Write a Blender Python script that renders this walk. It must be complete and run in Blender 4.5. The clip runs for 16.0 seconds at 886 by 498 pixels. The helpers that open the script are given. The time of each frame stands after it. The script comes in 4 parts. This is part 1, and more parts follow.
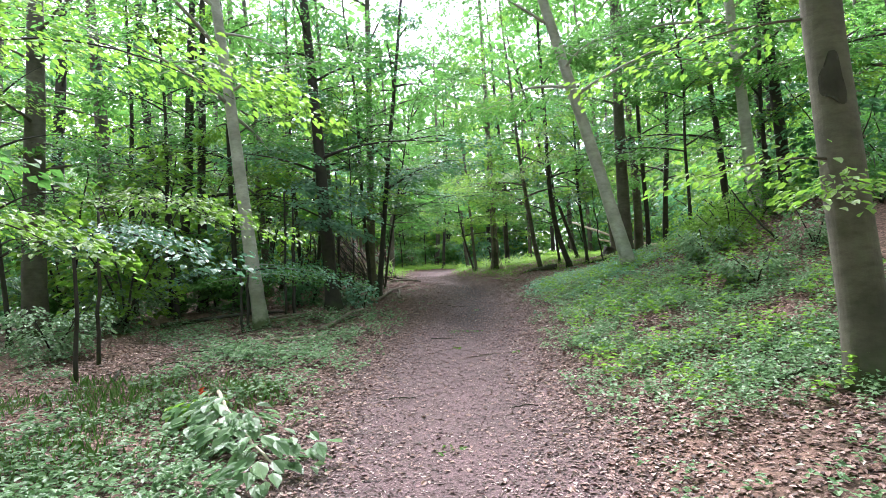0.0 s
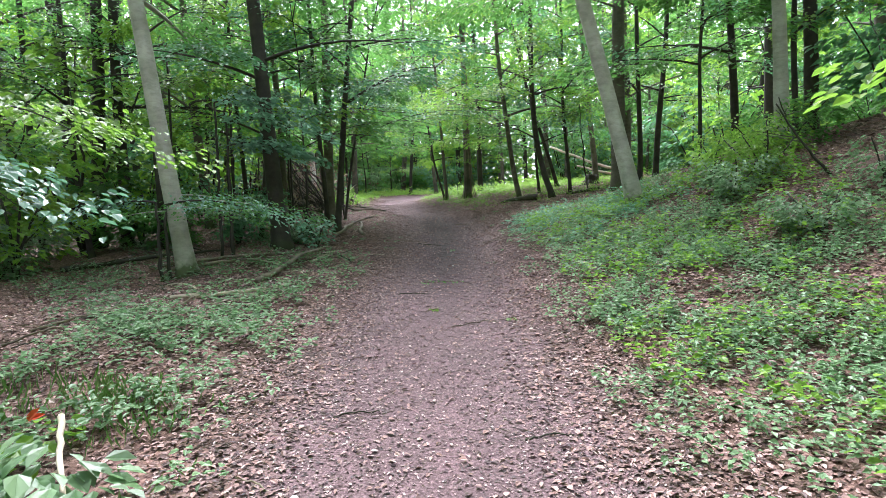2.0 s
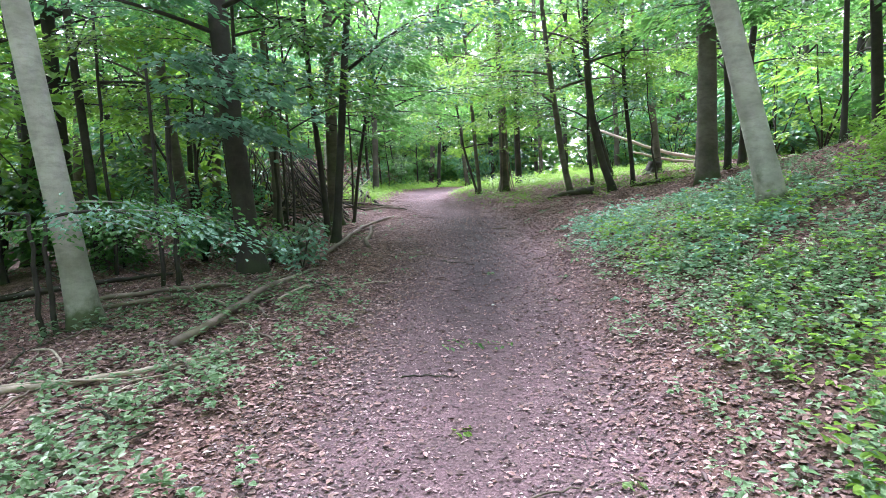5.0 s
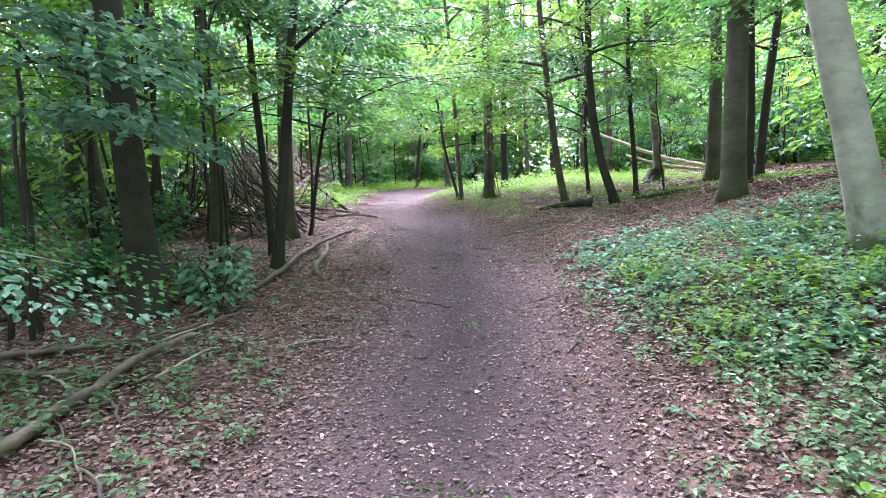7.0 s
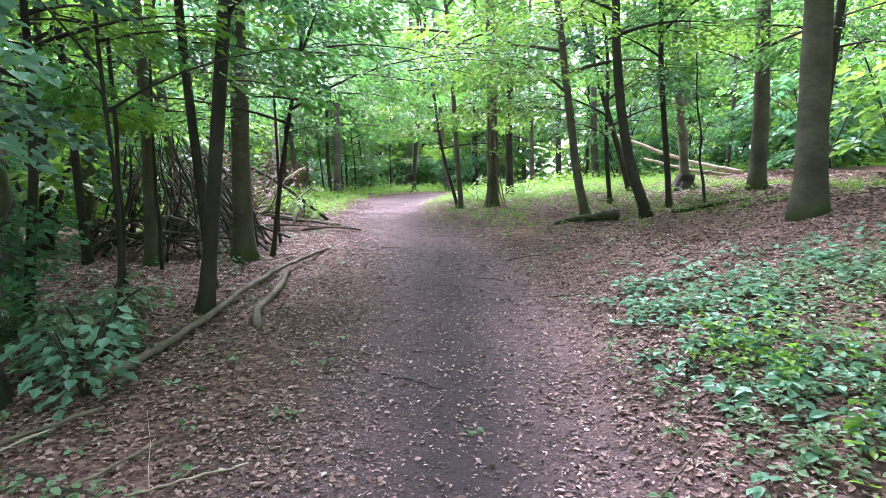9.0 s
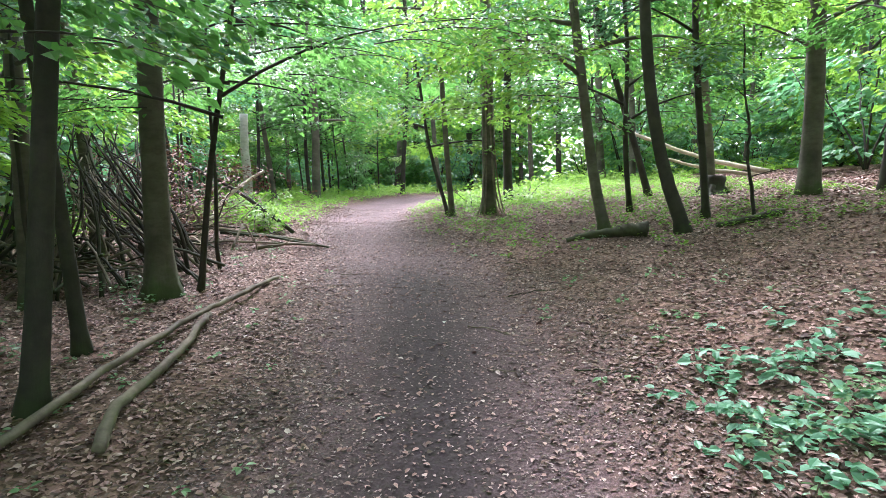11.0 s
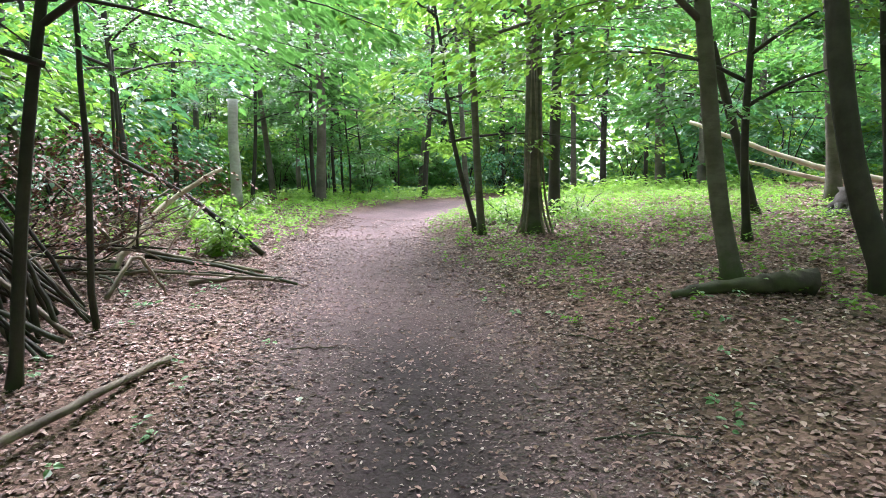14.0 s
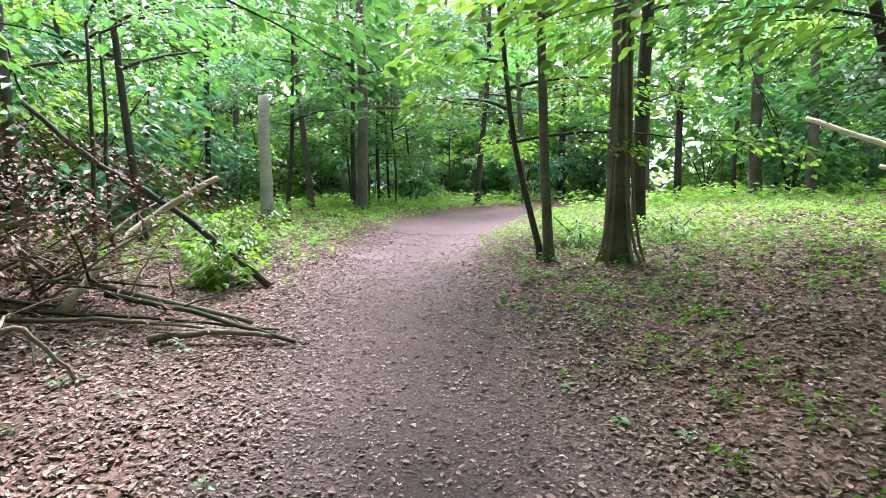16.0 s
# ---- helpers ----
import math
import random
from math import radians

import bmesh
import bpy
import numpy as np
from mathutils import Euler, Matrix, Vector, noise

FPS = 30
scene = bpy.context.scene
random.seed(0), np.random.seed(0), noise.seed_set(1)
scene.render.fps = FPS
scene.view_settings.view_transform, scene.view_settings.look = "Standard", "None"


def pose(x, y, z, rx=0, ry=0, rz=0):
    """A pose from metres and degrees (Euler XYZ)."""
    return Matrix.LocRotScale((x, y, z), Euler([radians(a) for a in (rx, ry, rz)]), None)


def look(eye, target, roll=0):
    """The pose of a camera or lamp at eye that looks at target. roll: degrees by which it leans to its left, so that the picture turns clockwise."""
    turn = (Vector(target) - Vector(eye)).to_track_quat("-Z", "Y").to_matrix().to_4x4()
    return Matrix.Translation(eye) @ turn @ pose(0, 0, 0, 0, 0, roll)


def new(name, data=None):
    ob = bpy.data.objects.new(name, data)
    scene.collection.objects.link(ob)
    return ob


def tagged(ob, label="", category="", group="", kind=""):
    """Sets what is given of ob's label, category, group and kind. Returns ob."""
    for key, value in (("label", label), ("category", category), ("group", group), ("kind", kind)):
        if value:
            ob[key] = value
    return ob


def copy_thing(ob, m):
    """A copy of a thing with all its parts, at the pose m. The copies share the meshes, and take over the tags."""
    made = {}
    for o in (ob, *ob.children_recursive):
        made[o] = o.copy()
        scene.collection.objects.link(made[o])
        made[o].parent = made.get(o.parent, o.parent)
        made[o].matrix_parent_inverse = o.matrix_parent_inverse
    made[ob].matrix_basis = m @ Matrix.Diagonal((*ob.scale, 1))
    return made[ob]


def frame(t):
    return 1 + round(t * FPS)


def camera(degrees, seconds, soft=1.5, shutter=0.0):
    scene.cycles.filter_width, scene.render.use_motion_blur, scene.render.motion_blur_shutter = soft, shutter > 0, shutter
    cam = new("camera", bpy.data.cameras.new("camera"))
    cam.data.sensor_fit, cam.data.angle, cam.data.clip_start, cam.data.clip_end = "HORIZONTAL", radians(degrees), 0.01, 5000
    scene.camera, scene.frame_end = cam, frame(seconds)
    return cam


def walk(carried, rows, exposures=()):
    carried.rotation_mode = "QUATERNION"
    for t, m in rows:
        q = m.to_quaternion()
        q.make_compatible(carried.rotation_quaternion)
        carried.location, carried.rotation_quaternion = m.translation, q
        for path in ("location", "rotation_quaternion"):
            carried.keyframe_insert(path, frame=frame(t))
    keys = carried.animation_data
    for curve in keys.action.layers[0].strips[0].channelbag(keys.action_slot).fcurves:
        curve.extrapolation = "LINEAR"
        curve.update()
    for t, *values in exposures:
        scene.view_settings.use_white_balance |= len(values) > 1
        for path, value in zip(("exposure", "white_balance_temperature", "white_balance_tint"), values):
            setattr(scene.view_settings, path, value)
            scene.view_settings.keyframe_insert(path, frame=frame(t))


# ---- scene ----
cam = camera(77.0, 16.0, soft=0.85)
PATH = [
    (0.0, look((1.114, -3.333, 1.102), (0.839, -1.356, 1.223), -2.2)),
    (0.5, look((1.081, -2.811, 1.175), (0.887, -0.822, 1.238), -2.5)),
    (1.0, look((0.949, -2.309, 1.225), (0.807, -0.314, 1.205), -2.2)),
    (1.5, look((0.86, -1.817, 1.278), (0.731, 0.176, 1.177), -1.9)),
    (2.0, look((0.752, -1.338, 1.338), (0.591, 0.649, 1.18), -1.6)),
    (2.5, look((0.685, -0.81, 1.378), (0.458, 1.168, 1.192), -1.8)),
    (3.0, look((0.641, -0.23, 1.399), (0.36, 1.741, 1.21), -1.8)),
    (3.5, look((0.59, 0.303, 1.417), (0.281, 2.269, 1.227), -2.0)),
    (4.0, look((0.559, 0.833, 1.443), (0.249, 2.799, 1.253), -2.3)),
    (4.5, look((0.542, 1.397, 1.511), (0.247, 3.366, 1.322), -2.3)),
    (4.7, look((0.515, 1.608, 1.506), (0.23, 3.579, 1.318), -2.4)),
    (6.8, look((0.351, 3.733, 1.777), (0.138, 5.711, 1.569), -1.0)),
    (7.0, look((0.345, 3.942, 1.788), (0.139, 5.92, 1.582), -1.0)),
    (7.5, look((0.281, 4.501, 1.789), (0.089, 6.481, 1.584), -0.8)),
    (8.0, look((0.261, 5.03, 1.833), (0.071, 7.011, 1.629), -0.7)),
    (8.5, look((0.257, 5.553, 1.88), (0.065, 7.533, 1.677), -0.6)),
    (9.0, look((0.221, 6.06, 1.937), (0.015, 8.039, 1.736), -0.6)),
    (9.2, look((0.197, 6.265, 1.935), (-0.008, 8.244, 1.733), -0.5)),
    (11.3, look((0.174, 8.485, 2.131), (-0.017, 10.465, 1.922), -1.0)),
    (11.5, look((0.158, 8.707, 2.137), (-0.031, 10.687, 1.931), -0.9)),
    (12.0, look((0.127, 9.24, 2.145), (-0.06, 11.22, 1.937), -0.6)),
    (12.5, look((0.106, 9.764, 2.174), (-0.091, 11.743, 1.965), -0.4)),
    (13.0, look((0.025, 10.307, 2.217), (-0.197, 12.284, 2.009), -0.1)),
    (13.5, look((-0.028, 10.839, 2.246), (-0.282, 12.812, 2.037), 0.2)),
    (14.0, look((-0.091, 11.331, 2.255), (-0.38, 13.299, 2.047), 0.3)),
    (14.5, look((-0.164, 11.812, 2.301), (-0.489, 13.775, 2.093), 0.4)),
    (15.0, look((-0.204, 12.286, 2.346), (-0.571, 14.241, 2.139), 0.5)),
    (15.5, look((-0.332, 12.801, 2.37), (-0.75, 14.746, 2.164), 0.7)),
    (16.0, look((-0.427, 13.274, 2.423), (-0.901, 15.207, 2.218), 0.7)),
]
walk(cam, PATH, [(0, 2.2, 5850, 16), (2.5, 2.4, 5700, 20), (4.5, 2.7, 5550, 26), (8, 3.0, 5450, 31), (9.5, 2.95, 5550, 26), (11.5, 2.8, 5700, 19), (16, 2.7, 5750, 18)])

# ---- light: a bright, softly clouded sky above the canopy ----
SUN_EL, SUN_AZ = 58.0, -22.0          # degrees; azimuth from +y towards +x
world = bpy.data.worlds.new("world")
scene.world = world
world.use_nodes = True
wn = world.node_tree
sky = wn.nodes.new("ShaderNodeTexSky")
sky.sky_type = 'NISHITA'
sky.sun_disc = False
sky.sun_elevation, sky.sun_rotation = radians(SUN_EL), radians(SUN_AZ)
sky.dust_density = 3.0
wn.nodes["Background"].inputs[1].default_value = 0.15
veil = wn.nodes.new("ShaderNodeHueSaturation")      # thin cloud takes most of the blue out of the sky
veil.inputs["Saturation"].default_value = 0.3
wn.links.new(sky.outputs[0], veil.inputs["Color"])
wn.links.new(veil.outputs[0], wn.nodes["Background"].inputs[0])
sun_data = bpy.data.lights.new("sun", 'SUN')
sun_data.energy, sun_data.angle, sun_data.color = 2.7, radians(32), (1.0, 0.96, 0.9)
sun = new("sun", sun_data)
sa, se = radians(SUN_AZ), radians(SUN_EL)
sun.matrix_world = look((40 * math.sin(sa) * math.cos(se), 40 * math.cos(sa) * math.cos(se), 40 * math.sin(se)), (0, 0, 0))

# ---- the lie of the land ----
PATH_Y = [-60, -3, 0, 2.4, 5, 9, 11, 13, 15, 17, 19, 21, 23.5, 26, 28.5, 32, 60]
PATH_X = [2.2, 1.0, 0.6, 0.33, 0.14, 0, -0.15, -0.4, -0.8, -1.5, -2.25, -2.9, -3.1, -3.0, -2.7, -1.5, 8]
RISE_Y = [-400, -40, -4, 3, 5, 7, 9, 11.5, 14.3, 18, 22, 26, 30, 60, 500]
RISE_Z = [-4, -3, -0.42, 0.0, 0.115, 0.245, 0.43, 0.65, 0.9, 1.2, 1.5, 1.72, 1.85, 2.2, 3]


def path_x(y):
    """The middle of the trodden path, rounded off."""
    y = np.asarray(y, float)
    return sum(np.interp(y + o, PATH_Y, PATH_X) for o in (-1.2, -0.6, 0, 0.6, 1.2)) / 5


def ground_z(x, y):
    """The path climbs gently; a bank rises on one side of it and the wood falls away on the other."""
    x, y = np.asarray(x, float), np.asarray(y, float)
    off = x - path_x(y)
    d, l = np.clip(off - 0.9, 0, 60), np.clip(-off - 0.9, 0, 60)
    yc = np.clip(y, -30, 60)
    hump = np.exp(-((yc - 9) / 4.5) ** 2)
    near, mid = 1 / (1 + np.exp((yc - 9.8) / 2.2)), 1 / (1 + np.exp((yc - 16.5) / 1.5))
    rise = sum(np.interp(y + o, RISE_Y, RISE_Z) for o in (-1.5, -0.75, 0, 0.75, 1.5)) / 5
    bank = (0.45 + 1.1 * hump) * (1 - np.exp(-d / 3)) + (0.04 + 0.1 * near + 0.1 * mid) * np.clip(d - 2.6, 0, 12)
    left = 0.12 * np.tanh(l / 1.5) - 0.03 * np.clip(l - 3, 0, 25)
    lumps = 0.05 * np.sin(x * 1.3 + 0.7 * y) * np.sin(y * 0.9 - 0.4 * x) + 0.025 * np.sin(3.1 * x - 1.7 * y) * np.sin(2.3 * y + x)
    rut = -0.03 * np.exp(-(off / 0.5) ** 2)
    return rise + bank + left + rut + lumps * np.clip((np.abs(off) - 0.6) / 1.2, 0.1, 1)


def gz(x, y):
    return float(ground_z(x, y))


# ---- materials ----
def material(name):
    m = bpy.data.materials.new(name)
    m.use_nodes = True
    nt = m.node_tree
    return m, nt, nt.nodes["Principled BSDF"]


def node(nt, kind, **sets):
    n = nt.nodes.new(kind)
    for k, v in sets.items():
        n.inputs[k].default_value = v
    return n


def ramp(nt, fac, stops):
    r = nt.nodes.new("ShaderNodeValToRGB")
    while len(r.color_ramp.elements) < len(stops):
        r.color_ramp.elements.new(0.5)
    for e, (p, c) in zip(r.color_ramp.elements, stops):
        e.position, e.color = p, (*c, 1)
    nt.links.new(fac, r.inputs[0])
    return r.outputs[0]


def mix(nt, fac, a, b):
    n = nt.nodes.new("ShaderNodeMix")
    n.data_type = 'RGBA'
    for sock, v in ((n.inputs[0], fac), (n.inputs[6], a), (n.inputs[7], b)):
        if isinstance(v, (int, float)):
            sock.default_value = v
        elif isinstance(v, tuple):
            sock.default_value = (*v, 1)
        else:
            nt.links.new(v, sock)
    return n.outputs[2]


def coords(nt):
    return nt.nodes.new("ShaderNodeTexCoord").outputs["Object"]


def noise_tex(nt, vec, scale, detail=4.0, rough=0.6):
    n = node(nt, "ShaderNodeTexNoise", Scale=scale, Detail=detail, Roughness=rough)
    nt.links.new(vec, n.inputs["Vector"])
    return n.outputs["Fac"]


def bump(nt, bsdf, height, strength, dist):
    b = node(nt, "ShaderNodeBump", Strength=strength, Distance=dist)
    nt.links.new(height, b.inputs["Height"])
    nt.links.new(b.outputs[0], bsdf.inputs["Normal"])


def stretched(nt, sx, sy, sz):
    mp = node(nt, "ShaderNodeMapping")
    mp.inputs["Scale"].default_value = (sx, sy, sz)
    nt.links.new(coords(nt), mp.inputs["Vector"])
    return mp.outputs[0]


def bark(name, dark, light, moss, moss_amount, rough_scale=1.0):
    """Bark with blotches, fine cross lines and moss that follows its own patches near the foot."""
    m, nt, b = material(name)
    v = coords(nt)
    blot = noise_tex(nt, v, 2.2, 5)
    fine = noise_tex(nt, stretched(nt, 7, 7, 16 / rough_scale), 1.0, 8, 0.7)
    furrow = noise_tex(nt, stretched(nt, 26, 26, 4), 1.0, 4)
    col = mix(nt, ramp(nt, blot, [(0.32, (0, 0, 0)), (0.68, (1, 1, 1))]), dark, light)
    col = mix(nt, ramp(nt, fine, [(0.36, (0.4,) * 3), (0.55, (0, 0, 0))]), col, tuple(c * 0.6 for c in dark))
    sep = nt.nodes.new("ShaderNodeSeparateXYZ")
    nt.links.new(v, sep.inputs[0])
    hi = nt.nodes.new("ShaderNodeMath")
    hi.operation = 'MULTIPLY_ADD'
    hi.inputs[1].default_value, hi.inputs[2].default_value = -0.8, 0.35 + moss_amount * 0.25
    nt.links.new(sep.outputs[2], hi.inputs[0])
    mm = nt.nodes.new("ShaderNodeMath")
    mm.operation = 'ADD'
    nt.links.new(hi.outputs[0], mm.inputs[0])
    nt.links.new(noise_tex(nt, v, 3.5, 6), mm.inputs[1])
    mfac = ramp(nt, mm.outputs[0], [(0.78, (0, 0, 0)), (1.05, (moss_amount,) * 3)])
    col = mix(nt, mfac, col, moss)
    nt.links.new(col, b.inputs["Base Color"])
    b.inputs["Roughness"].default_value = 0.85
    bump(nt, b, mix(nt, 0.5, fine, furrow), 0.5, 0.02)
    return m


def foliage(name, c1, c2, c3, glow=0.5, through_it=(0.24, 0.52, 0.08)):
    """Thin leaves: colour varies leaf by leaf and plant by plant, and light comes through them."""
    m, nt, b = material(name)
    geo = nt.nodes.new("ShaderNodeNewGeometry")
    info = nt.nodes.new("ShaderNodeObjectInfo")
    col = ramp(nt, geo.outputs["Random Per Island"], [(0.0, c1), (0.55, c2), (1.0, c3)])
    hsv = nt.nodes.new("ShaderNodeHueSaturation")
    r = nt.nodes.new("ShaderNodeMapRange")
    r.inputs[3].default_value, r.inputs[4].default_value = 0.6, 1.2
    nt.links.new(info.outputs["Random"], r.inputs[0])
    nt.links.new(r.outputs[0], hsv.inputs["Value"])
    nt.links.new(col, hsv.inputs["Color"])
    nt.links.new(hsv.outputs[0], b.inputs["Base Color"])
    b.inputs["Roughness"].default_value = 0.38
    b.inputs["Specular IOR Level"].default_value = 0.45
    tr = nt.nodes.new("ShaderNodeBsdfTranslucent")
    warm = mix(nt, 0.55, hsv.outputs[0], through_it)
    nt.links.new(warm, tr.inputs[0])
    sh = nt.nodes.new("ShaderNodeMixShader")
    sh.inputs[0].default_value = glow
    nt.links.new(b.outputs[0], sh.inputs[1])
    nt.links.new(tr.outputs[0], sh.inputs[2])
    nt.links.new(sh.outputs[0], nt.nodes["Material Output"].inputs[0])
    return m


def dead_leaf(name, stops, rough=0.65):
    m, nt, b = material(name)
    geo = nt.nodes.new("ShaderNodeNewGeometry")
    nt.links.new(ramp(nt, geo.outputs["Random Per Island"], stops), b.inputs["Base Color"])
    b.inputs["Roughness"].default_value = rough
    return m


def earth():
    """Leaf mould, with trodden soil where the path runs."""
    m, nt, b = material("forest_soil")
    v = coords(nt)
    att = nt.nodes.new("ShaderNodeAttribute")
    att.attribute_name = "trodden"
    dark_core = nt.nodes.new("ShaderNodeAttribute")
    dark_core.attribute_name = "dark_core"
    vor = node(nt, "ShaderNodeTexVoronoi", Scale=30.0)
    warp = node(nt, "ShaderNodeTexNoise", Scale=18.0, Detail=3.0)
    nt.links.new(v, warp.inputs["Vector"])
    va = nt.nodes.new("ShaderNodeVectorMath")
    va.operation = 'MULTIPLY_ADD'
    va.inputs[1].default_value = (0.12, 0.12, 0.12)
    nt.links.new(warp.outputs["Color"], va.inputs[0])
    nt.links.new(v, va.inputs[2])
    nt.links.new(va.outputs[0], vor.inputs["Vector"])
    sep = nt.nodes.new("ShaderNodeSeparateColor")
    nt.links.new(vor.outputs["Color"], sep.inputs[0])
    litter = ramp(nt, sep.outputs[0], [(0.0, (0.05, 0.028, 0.022)), (0.5, (0.14, 0.08, 0.062)), (1.0, (0.27, 0.165, 0.13))])
    litter = mix(nt, ramp(nt, noise_tex(nt, v, 1.1, 5), [(0.4, (0, 0, 0)), (0.7, (0.7,) * 3)]), litter, (0.06, 0.042, 0.03))
    grit = noise_tex(nt, v, 55, 5, 0.75)
    soil = ramp(nt, grit, [(0.32, (0.05, 0.034, 0.036)), (0.5, (0.14, 0.086, 0.088)), (0.68, (0.33, 0.225, 0.225))])
    soil = mix(nt, ramp(nt, noise_tex(nt, v, 1.6, 4), [(0.35, (0, 0, 0)), (0.65, (0.55,) * 3)]), soil, (0.085, 0.06, 0.058))
    # the soil turns darker along the middle of the path
    soil = mix(nt, dark_core.outputs["Fac"], soil, mix(nt, grit, (0.012, 0.008, 0.009), (0.062, 0.044, 0.046)))
    edge = nt.nodes.new("ShaderNodeMath")
    edge.operation = 'ADD'
    nt.links.new(att.outputs["Fac"], edge.inputs[0])
    sm = nt.nodes.new("ShaderNodeMath")
    sm.operation = 'MULTIPLY_ADD'
    sm.inputs[1].default_value, sm.inputs[2].default_value = 0.9, -0.45
    nt.links.new(noise_tex(nt, v, 5, 6, 0.7), sm.inputs[0])
    nt.links.new(sm.outputs[0], edge.inputs[1])
    col = mix(nt, ramp(nt, edge.outputs[0], [(0.35, (0, 0, 0)), (0.65, (1, 1, 1))]), litter, soil)
    nt.links.new(col, b.inputs["Base Color"])
    b.inputs["Roughness"].default_value = 0.9
    b.inputs["Specular IOR Level"].default_value = 0.25
    bump(nt, b, mix(nt, 0.5, grit, vor.outputs["Distance"]), 0.7, 0.02)
    return m


M_SOIL = earth()
M_BEECH = bark("beech_bark", (0.27, 0.255, 0.21), (0.48, 0.455, 0.39), (0.06, 0.085, 0.025), 0.9)
M_GREY = bark("grey_bark", (0.06, 0.052, 0.038), (0.155, 0.135, 0.1), (0.05, 0.075, 0.02), 0.8)
M_DARK = bark("dark_bark", (0.022, 0.018, 0.014), (0.06, 0.05, 0.038), (0.03, 0.046, 0.012), 0.6, 2.0)
M_DEADWOOD = bark("dead_wood", (0.09, 0.068, 0.052), (0.26, 0.205, 0.155), (0.1, 0.13, 0.03), 0.25)
M_LOG = bark("log_bark", (0.02, 0.016, 0.012), (0.075, 0.06, 0.042), (0.06, 0.08, 0.02), 0.5, 2.0)
M_BARE = bark("bare_wood", (0.33, 0.27, 0.19), (0.6, 0.52, 0.4), (0.2, 0.17, 0.1), 0.1)
M_LEAF = foliage("beech_leaf", (0.03, 0.1, 0.022), (0.055, 0.165, 0.036), (0.1, 0.24, 0.06), 0.55, (0.22, 0.5, 0.1))
M_YOUNG = foliage("young_leaf", (0.1, 0.21, 0.02), (0.16, 0.3, 0.03), (0.23, 0.38, 0.05), 0.55, (0.3, 0.56, 0.07))
M_COOL = foliage("maple_leaf", (0.04, 0.12, 0.05), (0.075, 0.19, 0.085), (0.12, 0.26, 0.13), 0.45, (0.17, 0.44, 0.17))
M_HERB = foliage("herb_leaf", (0.085, 0.15, 0.065), (0.14, 0.24, 0.11), (0.23, 0.33, 0.17), 0.4, (0.22, 0.4, 0.18))
M_MINT = foliage("mint_leaf", (0.09, 0.2, 0.12), (0.14, 0.28, 0.175), (0.2, 0.36, 0.24), 0.35, (0.2, 0.45, 0.25))
M_GRASS = foliage("grass_blade", (0.07, 0.15, 0.04), (0.12, 0.21, 0.06), (0.2, 0.25, 0.1), 0.35)
M_LITTER = dead_leaf("dead_leaf", [(0.0, (0.06, 0.036, 0.03)), (0.35, (0.175, 0.1, 0.082)), (0.75, (0.3, 0.178, 0.15)), (0.96, (0.39, 0.262, 0.225)), (1.0, (0.48, 0.4, 0.35))])
M_CRUMB = dead_leaf("leaf_crumb", [(0.0, (0.03, 0.02, 0.019)), (0.4, (0.09, 0.057, 0.053)), (0.8, (0.24, 0.155, 0.143)), (1.0, (0.46, 0.36, 0.33))])
M_RUST = dead_leaf("withered_leaf", [(0.0, (0.07, 0.028, 0.018)), (0.6, (0.17, 0.068, 0.045)), (1.0, (0.27, 0.13, 0.09))])
M_RED = dead_leaf("red_leaf", [(0.0, (0.6, 0.06, 0.02)), (1.0, (0.7, 0.12, 0.03))])


# ---- mesh building ----
def mesh_np(name, verts, groups, mat, smooth=False):
    """A mesh from a vertex array and arrays of faces, each array with faces of one size."""
    me = bpy.data.meshes.new(name)
    verts = np.asarray(verts, np.float32).reshape(-1, 3)
    groups = [np.asarray(g, np.int32) for g in groups if len(g)]
    me.vertices.add(len(verts))
    me.vertices.foreach_set("co", verts.ravel())
    loops = np.concatenate([g.ravel() for g in groups])
    sizes = np.concatenate([np.full(len(g), g.shape[1], np.int32) for g in groups])
    me.loops.add(len(loops))
    me.loops.foreach_set("vertex_index", loops)
    me.polygons.add(len(sizes))
    me.polygons.foreach_set("loop_start", np.concatenate([[0], np.cumsum(sizes)[:-1]]).astype(np.int32))
    me.polygons.foreach_set("use_smooth", np.full(len(sizes), smooth, bool))
    me.update(calc_edges=True)
    me.materials.append(mat)
    return me


def unit(a):
    return a / np.maximum(np.linalg.norm(a, axis=-1, keepdims=True), 1e-9)


def leaf_mesh(name, leaves, mat, fine=False):
    """Leaves, each folded along its midrib. leaves: place, way, normal, length, breadth."""
    p, d, n, L, B = leaves
    d = unit(d)
    s = unit(np.cross(n, d))
    n = np.cross(d, s)
    L, B = L[:, None], B[:, None]
    k = np.arange(len(p))[:, None]
    if fine:
        v = np.stack([p, p + .3 * L * d + .46 * B * s + .1 * B * n, p + .68 * L * d + .4 * B * s + .06 * B * n, p + L * d - .14 * L * n,
                      p + .68 * L * d - .4 * B * s + .06 * B * n, p + .3 * L * d - .46 * B * s + .1 * B * n], 1)
        f = [np.concatenate([k * 6 + [[0, 1, 2, 3]], k * 6 + [[0, 3, 4, 5]]])]
    else:
        v = np.stack([p, p + .45 * L * d + .5 * B * s + .12 * B * n, p + L * d - .12 * L * n, p + .45 * L * d - .5 * B * s + .12 * B * n], 1)
        f = [np.concatenate([k * 4 + [[0, 1, 2]], k * 4 + [[0, 2, 3]]])]
    return mesh_np(name, v, f, mat)


